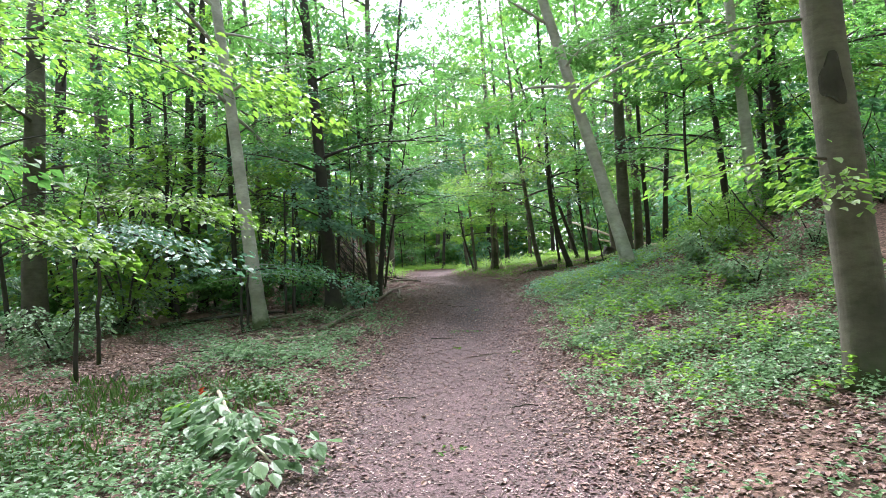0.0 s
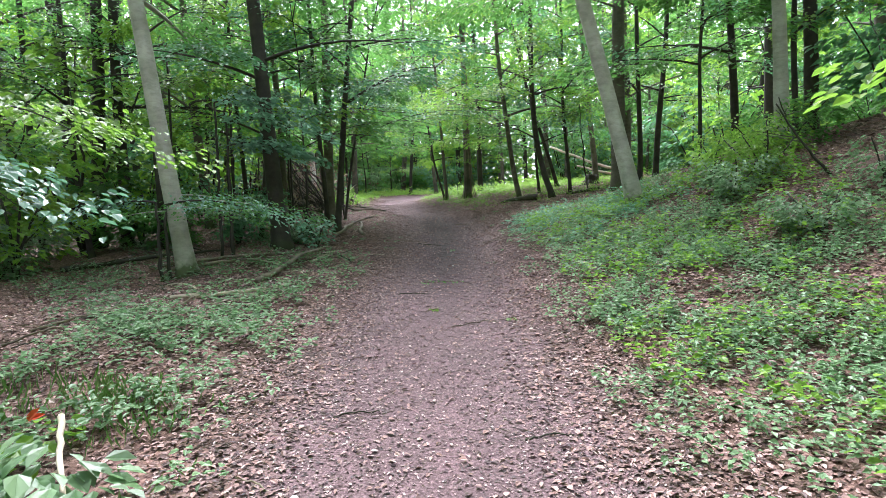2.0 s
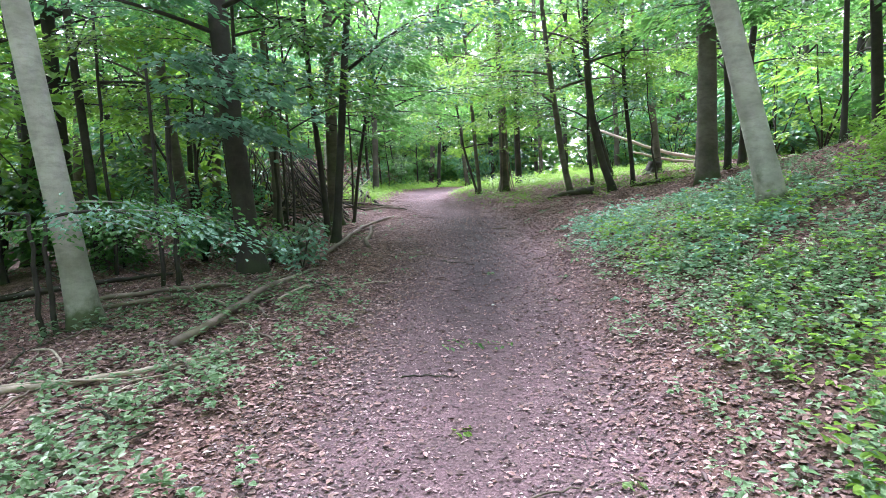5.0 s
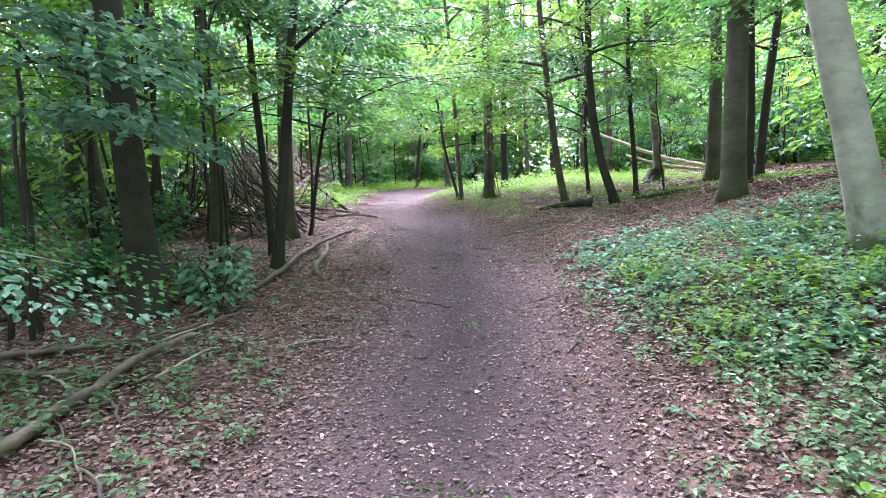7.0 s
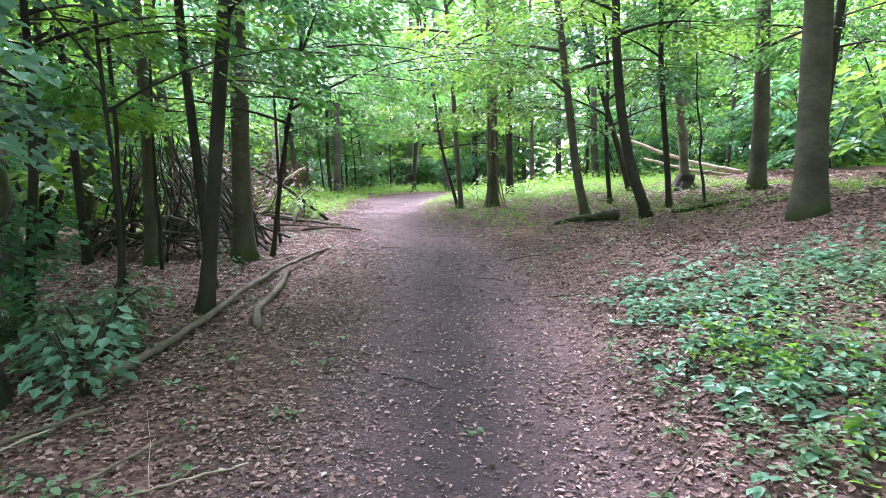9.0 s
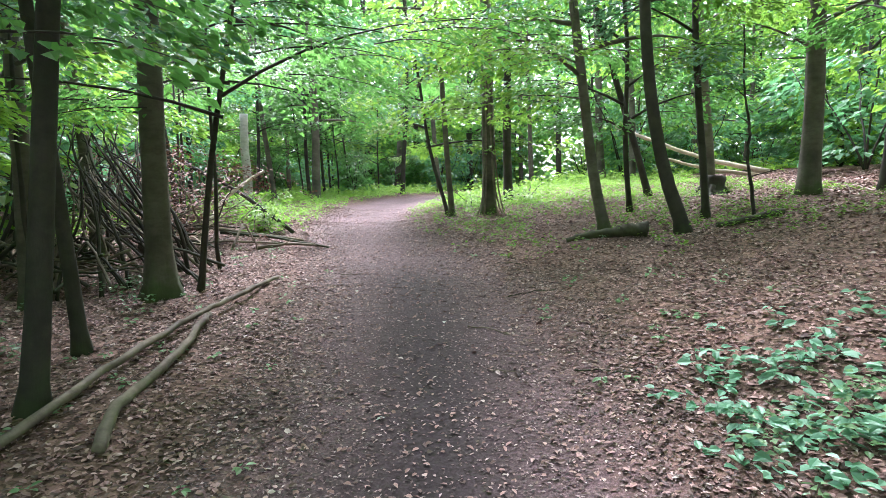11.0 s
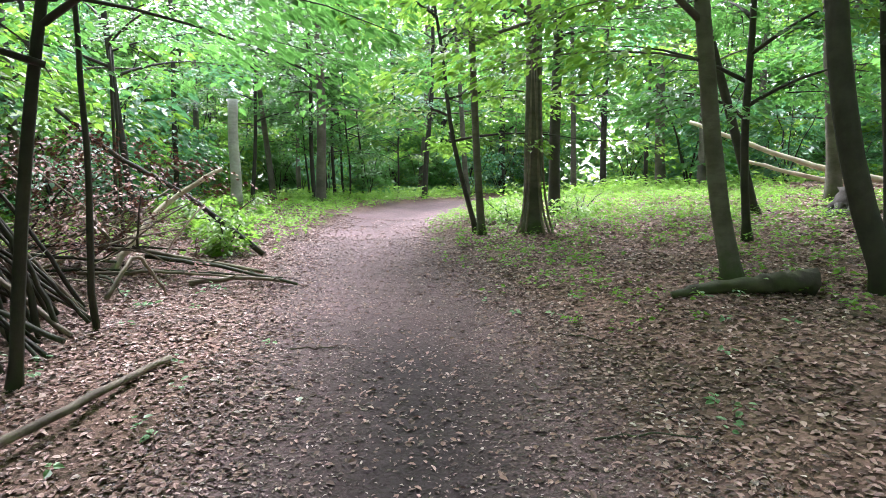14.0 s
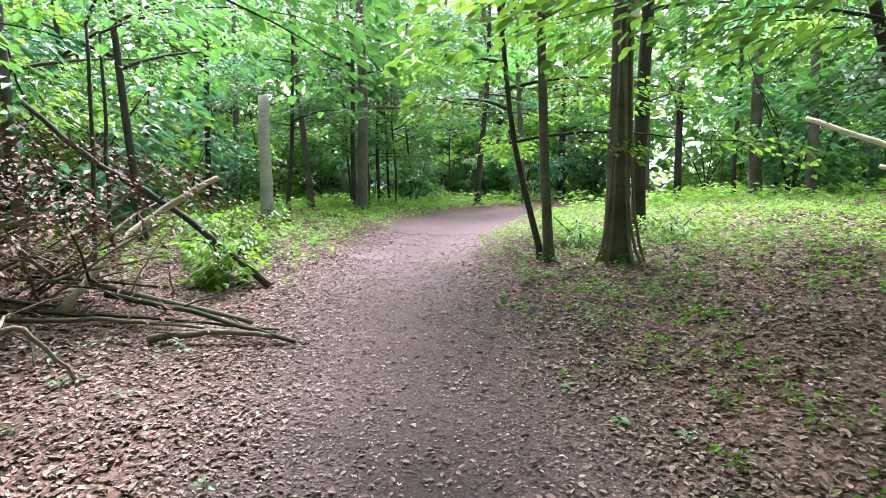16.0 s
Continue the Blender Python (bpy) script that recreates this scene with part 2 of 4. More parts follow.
def tube(points, radii, sides=8, lobes=None):
    """Rings round a line of points; the ends are closed."""
    pts = np.asarray(points, float)
    t = unit(np.gradient(pts, axis=0))
    ref = np.array([0.0, 0, 1]) if abs(t[0][2]) < 0.8 else np.array([1.0, 0, 0])
    a = unit(np.cross(t, ref))
    b = np.cross(t, a)
    th = np.arange(sides) * 2 * np.pi / sides
    r = np.asarray(radii, float)[:, None] * (np.ones(sides)[None] if lobes is None else lobes)
    v = pts[:, None] + r[..., None] * (np.cos(th)[None, :, None] * a[:, None] + np.sin(th)[None, :, None] * b[:, None])
    n = len(pts)
    i, j = np.meshgrid(np.arange(n - 1), np.arange(sides), indexing="ij")
    j2 = (j + 1) % sides
    q = np.stack([i * sides + j, i * sides + j2, (i + 1) * sides + j2, (i + 1) * sides + j], -1).reshape(-1, 4)
    v = np.concatenate([v.reshape(-1, 3), pts[:1], pts[-1:]])
    th = np.arange(sides)
    cap = np.concatenate([np.stack([np.full(sides, n * sides), (th + 1) % sides, th], -1),
                          np.stack([np.full(sides, n * sides + 1), (n - 1) * sides + th, (n - 1) * sides + (th + 1) % sides], -1)])
    return v, q, cap


def tubes_mesh(name, tubes, mat):
    vs, qs, ts, base = [], [], [], 0
    for v, q, c in tubes:
        vs.append(v), qs.append(q + base), ts.append(c + base)
        base += len(v)
    return mesh_np(name, np.concatenate(vs), [np.concatenate(qs), np.concatenate(ts)], mat, True)


def part(name, mesh, parent, label=""):
    ob = new(name, mesh)
    ob.parent = parent
    return tagged(ob, label)


def thing(name, x, y, z, label, category, group="", kind=""):
    ob = new(name)
    ob.location = (x, y, z)
    ob.empty_display_size = 0.2
    return tagged(ob, label, category, group, kind)


# ---- ground ----
def graded(lo, a, b, hi, step, grow=1.18):
    mid = list(np.arange(a, b, step))
    up, down, s = [b], [a - step], step
    while up[-1] < hi:
        s *= grow
        up.append(up[-1] + s)
    s = step
    while down[-1] > lo:
        s *= grow
        down.append(down[-1] - s)
    return np.array(down[::-1] + mid + up)


GX, GY = graded(-400, -7, 8, 400, 0.13), graded(-400, -4, 30, 500, 0.14)
X, Y = np.meshgrid(GX, GY)
gi, gj = np.meshgrid(np.arange(len(GY) - 1), np.arange(len(GX) - 1), indexing="ij")
k0 = gi * len(GX) + gj
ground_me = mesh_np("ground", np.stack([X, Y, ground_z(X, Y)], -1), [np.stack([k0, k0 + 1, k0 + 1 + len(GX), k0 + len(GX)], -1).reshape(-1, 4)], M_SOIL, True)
OFF = np.abs(X - path_x(Y))
width = 0.92 + 0.1 * np.clip((Y - 10) / 6, 0, 1)
att = ground_me.attributes.new("trodden", 'FLOAT', 'POINT')
att.data.foreach_set("value", np.clip(1.1 - 0.5 * OFF / width, 0, 1).astype(np.float32).ravel())
# darker middle of the path, strongest from y = 9 to 15.3
att = ground_me.attributes.new("dark_core", 'FLOAT', 'POINT')
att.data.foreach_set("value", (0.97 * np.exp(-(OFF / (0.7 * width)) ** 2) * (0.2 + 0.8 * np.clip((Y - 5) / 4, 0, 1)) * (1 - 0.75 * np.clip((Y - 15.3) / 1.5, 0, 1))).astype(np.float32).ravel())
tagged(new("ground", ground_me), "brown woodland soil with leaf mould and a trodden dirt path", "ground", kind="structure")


# ---- trees ----
def spray(rng, base, way, length, breadth, count, size, droop=0.25):
    """The leaves of one flat fan of twigs, which is how beech carries them."""
    way = np.asarray(way, float)
    flat = unit(np.array([way[0], way[1], 0.0]))
    side = np.array([-flat[1], flat[0], 0.0])
    s = rng.random(count) ** 0.7
    prof = np.sin(np.pi * np.clip(0.12 + 0.85 * s, 0, 1)) ** 0.7
    twig = np.round((rng.random(count) * 2 - 1) * 6) / 6 * 0.5
    lat = (rng.random(count) * 2 - 1) * prof * breadth * 0.5
    z = rng.normal(0, 0.05 + 0.02 * length, count) - droop * length * s ** 2
    p = np.asarray(base) + way * (s * length)[:, None] + side * lat[:, None] + np.array([0, 0, 1.0]) * z[:, None]
    d = flat * (0.5 + 0.3 * rng.random(count))[:, None] + side * (np.sign(lat) * (0.4 + 0.5 * rng.random(count)) + twig * 0.3)[:, None]
    d[:, 2] -= 0.15 + 0.3 * rng.random(count)
    n = np.array([0, 0, 1.0]) + rng.normal(0, 0.33, (count, 3))
    L = size * (0.7 + 0.6 * rng.random(count))
    return p, d, n, L, L * (0.62 + 0.12 * rng.random(count))


def joined(list_of_leaves):
    return [np.concatenate(c) for c in zip(*list_of_leaves)]


def clear_of_walk(leaves, gap=1.0, head=1.5):
    """Leaves that would hang into the walker's way are left out."""
    p = leaves[0]
    off = np.abs(p[:, 0] - path_x(p[:, 1]) - 0.35)
    keep = (off > gap) | (p[:, 2] > ground_z(p[:, 0], p[:, 1]) + 1.3 + head) | (p[:, 1] > 14.6)
    return [c[keep] for c in leaves]


def trunk_line(rng, h, lean, wiggle, n):
    z = np.linspace(-0.25, h, n)
    f = np.clip(z / h, 0, 1)
    ph = rng.random(4) * 6.28
    x = lean[0] * z + wiggle * (np.sin(f * 5 + ph[0]) - np.sin(ph[0])) + wiggle * 0.4 * (np.sin(f * 13 + ph[1]) - np.sin(ph[1]))
    y = lean[1] * z + wiggle * (np.sin(f * 4 + ph[2]) - np.sin(ph[2]))
    return np.stack([x, y, z], -1)


def trunk_mesh(rng, line, d, mat, sides, flare, taper):
    h = line[-1, 2]
    z = line[:, 2]
    r = d / 2 * (1 - taper * np.clip(z / h, 0, 1)) + flare * d * 0.42 * np.exp(-np.clip(z, -0.1, 99) / (0.45 * d + 0.05))
    th = np.arange(sides) * 2 * np.pi / sides
    ph = rng.random(2) * 6.28
    lob = 1 + (0.16 * flare * np.sin(5 * th + ph[0]) + 0.1 * flare * np.sin(3 * th + ph[1]))[None] * np.exp(-np.clip(z, 0, 99) / 0.5)[:, None]
    lob = lob * (1 + rng.normal(0, 0.022, (len(z), sides)))
    return tubes_mesh("trunk", [tube(line, r, sides, lob)], mat)


def limbs_and_leaves(rng, line, d, first, top, number, reach, leaf, count, sparse=1.0):
    """Limbs round a stem, and the leaf fans that they carry, in the tree's own space. Each limb is a list of tubes."""
    all_limbs, leaves = [], []
    az0 = rng.random() * 6.28
    for i in range(number):
        f = ((i + 0.5 * rng.random()) / number) ** 1.35
        z = first + (top - first) * f
        k = min(int(np.searchsorted(line[:, 2], z)), len(line) - 1)
        c = line[k].copy()
        c[2] = z
        az = az0 + i * 2.4 + rng.normal(0, 0.25)
        ln = reach * (1 - 0.45 * f) * (0.65 + 0.6 * rng.random())
        el = 0.12 + 0.5 * rng.random() + 0.3 * f
        s = np.linspace(0, 1, 6)
        w = np.array([np.cos(az), np.sin(az), 0])
        bend = np.array([-w[1], w[0], 0]) * rng.normal(0, 0.12)
        pts = c + w * (s * ln * np.cos(el))[:, None] + bend * (ln * s ** 2)[:, None] + np.array([0, 0, 1]) * (ln * (np.sin(el) * s - 0.22 * s ** 2))[:, None]
        r0 = min(0.3 * d, 0.012 + 0.011 * ln)
        tubes_ = [tube(pts, r0 * (1 - 0.85 * s), 5)]
        all_limbs.append(tubes_)
        for q in (0.3, 0.5, 0.7, 0.85, 1.0):
            if rng.random() > sparse or (z > 8.5 and rng.random() < 0.5):
                continue
            b = c + (pts[-1] - c) * q
            turn = rng.choice([-1, 1]) * (0.5 + 0.5 * rng.random()) * (1.05 - q)
            ww = np.array([np.cos(az + turn), np.sin(az + turn), 0.08])
            sl = ln * (0.28 + 0.22 * rng.random()) + 0.25
            tw = np.linspace(0, 1, 4)
            if leaf < 0.2:
                tubes_.append(tube(b + ww * (tw * sl * 0.95)[:, None] - np.array([0, 0, 1]) * (0.25 * sl * (tw * 0.95) ** 2)[:, None], 0.009 * (1 - 0.8 * tw) + 0.001, 3))
            leaves.append(spray(rng, b, ww, sl, sl * 0.85, int(count * (0.5 + sl * 0.5)), leaf))
    return all_limbs, (joined(leaves) if leaves else None)


def tree(name, x, y, d, h, lean=(0, 0), bark_mat=None, leaf_mat=None, first=3.0, limbs=14, reach=2.2, leaf=0.1, count=90, wiggle=0.06,
         flare=0.6, label="", group="", seed=1, sides=12, sparse=1.0, extra=(), taper=0.72, top=None, foot=0.0):
    """A tree: trunk, limbs and crown. extra: low fans of leaves as (height, azimuth in degrees, length, leaves, leaf size)."""
    rng = np.random.default_rng(seed)
    z0 = gz(x, y)
    ob = thing(name, x, y, z0, label, "tree", group)
    line = trunk_line(rng, h, lean, wiggle, max(14, int(h * 2.5)))
    line[:, 0] += foot * (np.exp(-np.clip(line[:, 2], 0, 99) / 0.8) - 1)      # a foot that sweeps out before the stem stands upright
    part("trunk", trunk_mesh(rng, line, d, bark_mat or M_GREY, sides, flare, taper), ob)
    if not limbs and not extra:
        return ob
    tb, lv = limbs_and_leaves(rng, line, d, first, top or h, limbs, reach, leaf, count, sparse) if limbs else ([], None)
    lv = [lv] if lv else []
    for hz, azd, ln, cnt, sz in extra:
        k = min(int(np.searchsorted(line[:, 2], hz)), len(line) - 1)
        az = radians(azd)
        w = np.array([np.cos(az), np.sin(az), 0.1])
        s = np.linspace(0, 1, 6)
        c = line[k] * [1, 1, 0] + [0, 0, hz]
        tb.append([tube(c + w * (s * ln)[:, None] - np.array([0, 0, 1]) * (0.22 * ln * s ** 2)[:, None], 0.014 * (1 - 0.85 * s), 5)])
        for q in range(5):
            b = c + w * ln * (0.15 + 0.17 * q) - np.array([0, 0, 0.22 * ln * (0.15 + 0.17 * q) ** 2])
            a2 = az + (0.9 if q % 2 else -0.9) * (1 - 0.18 * q)
            lv.append(spray(rng, b, (np.cos(a2), np.sin(a2), 0), ln * 0.5, ln * 0.5, int(cnt / 5), sz))
    for limb in tb:
        part("limb", tubes_mesh("limb", limb, bark_mat or M_GREY), ob)
    if lv:
        lv = joined(lv)
        world_lv = clear_of_walk([lv[0] + [x, y, z0], *lv[1:]])
        if len(world_lv[0]):
            part("crown", leaf_mesh("crown", [world_lv[0] - [x, y, z0], *world_lv[1:]], leaf_mat or M_LEAF, leaf < 0.095), ob)
    return ob


# the pale beeches beside the path
tree("beech_tree", -3.94, 6.98, 0.275, 15, (-0.13, 0.0), M_BEECH, M_LEAF, 4.2, 20, 3.0, 0.085, 110, 0.03, 0.45, "tall pale grey beech with moss at its foot", "pale beeches", 11, 18,
     extra=((1.05, -10, 1.3, 300, 0.055), (1.0, -150, 0.9, 220, 0.055), (1.15, 20, 1.7, 340, 0.055), (1.25, 60, 1.2, 240, 0.055)), sparse=0.6)
tree("beech_tree", 3.37, 8.76, 0.285, 15, (-0.25, 0.0), M_BEECH, M_LEAF, 3.7, 18, 3.0, 0.09, 110, 0.02, 0.4, "pale grey beech leaning over the path", "pale beeches", 12, 18)
tree("beech_tree", 6.2, 9.5, 0.26, 15, (-0.06, 0.0), M_BEECH, M_LEAF, 3.0, 22, 3.2, 0.11, 100, 0.03, 0.3, "beech with smooth pale grey bark on the bank", "pale beeches", 13, 16)
scarred = tree("beech_tree", 3.72, 1.35, 0.33, 14, (-0.055, 0.0), M_GREY, M_YOUNG, 4.6, 14, 2.6, 0.08, 130, 0.02, 0.4, "thick grey-brown beech with a dark bark scar", "", 14, 18,
     extra=((1.75, 200, 1.2, 170, 0.07), (1.5, 240, 1.0, 150, 0.07), (2.9, 170, 1.5, 200, 0.07), (3.3, 215, 1.5, 220, 0.07)))

th, zz = np.meshgrid(np.linspace(-1, 1, 11), np.linspace(-1, 1, 11))
edge = np.sqrt(th ** 2 + zz ** 2) * (1 + 0.25 * np.sin(3 * np.arctan2(zz, th) + 1))
shrink = np.minimum(1, 0.85 / np.maximum(edge, 0.01))
th, zz = th * shrink, zz * shrink
ang, r = -2.0 + 0.6 * th, 0.158 + 0.01 * (1 - th ** 2) * (1 - zz ** 2)
cz = 2.35 + 0.22 * zz
ki, kj = np.meshgrid(np.arange(10), np.arange(10), indexing="ij")
kk = ki * 11 + kj
part("bark_scar", mesh_np("bark_scar", np.stack([r * np.cos(ang) - 0.055 * cz, r * np.sin(ang), cz], -1), [np.stack([kk, kk + 1, kk + 12, kk + 11], -1).reshape(-1, 4)], M_DARK, True), scarred, "dark callused bark scar")

# darker trees near the path
DARKT = "dark-barked woodland tree with a mossy foot"
tree("woodland_tree", -3.27, 9.3, 0.32, 14, (-0.085, 0.0), M_DARK, M_COOL, 3.2, 14, 2.6, 0.1, 90, 0.03, 0.6, DARKT, "dark trees", 21, 16, sparse=0.6)
tree("woodland_tree", -2.7, 11.25, 0.15, 12, (0.1, 0.05), M_DARK, M_COOL, 2.9, 14, 2.2, 0.09, 100, 0.015, 0.5, DARKT, "dark trees", 22, sparse=0.6)
tree("woodland_tree", -3.68, 14.18, 0.285, 16, (0.01, 0.0), M_GREY, M_LEAF, 3.8, 22, 3.0, 0.09, 110, 0.02, 1.0, "stout woodland tree with a flared mossy foot", "", 23, 18, sparse=0.7)
tree("young_tree", -3.3, 14.35, 0.08, 8, (0.21, 0.0), M_DARK, M_LEAF, 2.0, 16, 2.4, 0.08, 120, 0.06, 0.3, "slender young tree with dark bark", "young trees", 24, 8,
     extra=((2.6, -30, 2.4, 420, 0.075), (3.0, 10, 2.6, 420, 0.075), (2.4, 60, 2.2, 360, 0.075)))
tree("woodland_tree", 1.84, 16.75, 0.165, 11, (-0.07, 0.0), M_GREY, M_YOUNG, 2.3, 14, 2.4, 0.08, 110, 0.06, 0.45, "slim tree bearing fresh bright green leaves", "slim trees", 25, 12, foot=0.26,
     extra=((2.0, 205, 2.2, 520, 0.085), (2.5, 235, 2.5, 560, 0.085), (2.9, 185, 2.4, 520, 0.085), (3.2, 260, 2.4, 480, 0.085), (3.4, 220, 2.4, 520, 0.085)))
tree("woodland_tree", 2.82, 16.18, 0.185, 11, (-0.04, 0.0), M_DARK, M_YOUNG, 3.0, 10, 2.2, 0.09, 90, 0.07, 0.45, "slim tree with dark bark", "slim trees", 26, 12, foot=0.38, sparse=0.6)
tree("woodland_tree", 4.25, 13.85, 0.38, 16, (0.0, 0.0), M_GREY, M_LEAF, 4.0, 12, 2.6, 0.1, 90, 0.02, 0.5, "stout woodland tree on the bank", "", 27, 16)
ivy_host = tree("woodland_tree", 0.03, 20.6, 0.3, 16, (-0.02, 0.0), M_GREY, M_LEAF, 3.4, 22, 3.0, 0.1, 100, 0.02, 0.5, "stout tree at the bend with flaking bark", "", 28, 16)
for k, (a0, a1, top_z) in enumerate(((-0.6, -1.4, 2.6), (-1.0, -1.2, 3.4), (-1.9, -1.6, 3.0), (-2.4, -1.7, 2.2), (-0.3, -0.9, 3.8))):
    s = np.linspace(0, 1, 14)
    a, r = a0 + (a1 - a0) * s, 0.165 + 0.2 * np.exp(-s * 7)
    part("ivy_stem", tubes_mesh("ivy_stem", [tube(np.stack([r * np.cos(a) - 0.02 * s * top_z, r * np.sin(a), s * top_z - 0.05], -1), 0.022 - 0.01 * s, 6)], M_DEADWOOD), ivy_host, "pale dead ivy stem")
tree("woodland_tree", -0.8, 20.6, 0.13, 12, (-0.075, 0.0), M_GREY, M_LEAF, 3.0, 16, 2.6, 0.1, 100, 0.05, 0.4, "slim tree at the bend of the path", "slim trees", 29)
tree("broken_tree", -7.43, 24.8, 0.28, 2.75, (0.0, 0.0), M_BEECH, M_LEAF, 1, 0, 1, 0.1, 10, 0.02, 0.3, "dead pale tree trunk snapped off above head height", "", 30, 14, taper=0.15)

SECOND = (
    ("-9.2 7.3 0.5 g", "-10.6 11.3 0.5 g", "-7.6 11.0 0.28 d", "-8.2 10.8 0.32 d", "-14.3 13.3 0.5 d", "-9.3 15.7 0.4 g", "-10.5 16.2 0.2 d", "-11.2 14.1 0.4 d",
     "-5.8 13.6 0.13 d", "-7.4 15.7 0.24 g", "-8.7 17.7 0.16 d", "-4.8 13.6 0.2 g", "-5.8 16.0 0.2 g", "-6.8 13.4 0.26 g", "-7.7 15.1 0.15 d", "-12.7 8.8 0.3 d",
     "-3.2 12.3 0.12 d", "-3.3 10.8 0.05 d", "-4.4 11.0 0.1 d", "-5.9 9.6 0.14 d", "-7.1 9.1 0.12 d", "-9.2 10.4 0.16 d", "-8.8 6.3 0.1 d", "-10.6 4.4 0.2 d"),
    ("6.3 17.6 0.2 d", "5.5 18.3 0.33 g", "5.2 21.9 0.24 g", "12.8 24.8 0.3 d", "3.5 17.4 0.12 d", "3.5 20.8 0.15 d -0.26", "4.2 30.1 0.32 g", "5.0 28.7 0.25 g", "4.2 32.5 0.15 d",
     "0.5 22.9 0.24 d", "-0.9 20.75 0.09 d -0.2", "7.5 11.0 0.3 d", "10.6 11.4 0.24 d", "6.9 13.0 0.2 d", "11.5 14.5 0.34 g", "11.6 8.3 0.3 d", "8.2 7.3 0.2 d", "5.3 15.8 0.16 d", "9.5 17.0 0.3 d",
     "5.3 11.1 0.09 d", "6.9 10.4 0.12 d", "2.6 18.6 0.1 d"),
    ("-6.0 27.0 0.29 g", "-6.5 27.8 0.14 d", "-7.8 27.7 0.19 g", "-8.1 26.9 0.12 d", "-6.8 30.5 0.12 d", "-10.4 26.7 0.17 d", "-3.7 31.2 0.2 d", "-6.9 31.8 0.1 d", "-6.3 32.3 0.09 d",
     "-6.1 30.0 0.07 d", "-6.5 28.8 0.06 d", "-12.2 30.5 0.24 g", "-9.5 33.8 0.2 g", "-2.5 35.0 0.25 g", "1.8 34.0 0.24 g", "-7.3 29.4 0.07 d", "-5.4 34.4 0.08 d", "-7.6 21.2 0.14 d", "-9.2 20.4 0.2 g"),
)
seed = 100
for row in SECOND:
    for entry in row:
        sx, sy, sd, kind, *tilt = entry.split()
        px, py, pd = float(sx), float(sy), float(sd)
        seed += 1
        rs = random.Random(seed)
        thin = pd < 0.11
        tree("young_tree" if thin else "woodland_tree", px, py, pd, 5 + 20 * pd if thin else 9 + 14 * min(pd, 0.45), (float(tilt[0]) if tilt else rs.uniform(-0.1, 0.04), rs.uniform(-0.03, 0.03)),
             M_GREY if kind == "g" else M_DARK, rs.choice((M_LEAF, M_LEAF, M_COOL, M_LEAF, M_YOUNG)), rs.uniform(1.3, 2.2) if thin else rs.uniform(2.0, 3.6), 14, 1.6 + 3 * pd, 0.105, 80, 0.07, 0.45,
             "slender young tree among the others" if thin else "woodland tree with mossy grey bark" if kind == "g" else "woodland tree with dark bark", "young trees" if thin else "woodland trees", seed, 10, sparse=0.7 if (px > 2 and py > 14) or py > 20 else 0.55 if px < -2 else 0.9)

# further trees of the wood, in a few kinds that recur
KINDS = []
for n in range(6):
    rs = random.Random(500 + n)
    KINDS.append(tree("woodland_tree", -30 - 3 * n, -18 - 2 * n, 0.16 + 0.05 * n, 12 + n, (rs.uniform(-0.04, 0.04), rs.uniform(-0.04, 0.04)), (M_DARK, M_GREY)[n % 2], (M_LEAF, M_YOUNG, M_LEAF)[n % 3],
                      1.5 + 0.35 * n, 16, 3.0 + 0.2 * n, 0.2, 40, 0.08, 0.4, "woodland tree standing deeper in the wood", "trees deeper in the wood", 500 + n, 8))
rs = random.Random(77)
placed = [(-3.4, 5.7), (2.75, 7.3), (6, 9)] + [(float(e.split()[0]), float(e.split()[1])) for r in SECOND for e in r]
made = 0
for attempt in range(4000):
    if made >= 132:
        break
    px, py = rs.uniform(-34, 34), rs.uniform(-9, 62)
    if abs(px) > 9 + 0.85 * max(py, 0):
        continue
    off = px - float(path_x(py))
    near = (-8.5 < off < 9 and -3 < py < 27) or (0 < off < 11 and 12 < py < 30)
    if near or abs(off) < (2.2 if py > 29 else 3.2) or min((px - a) ** 2 + (py - b) ** 2 for a, b in placed) < 3.2:
        continue
    placed.append((px, py))
    sc = rs.uniform(0.8, 1.25)
    copy_thing(rs.choice(KINDS), pose(px, py, gz(px, py), 0, 0, rs.uniform(0, 360)) @ Matrix.Scale(sc, 4))
    made += 1


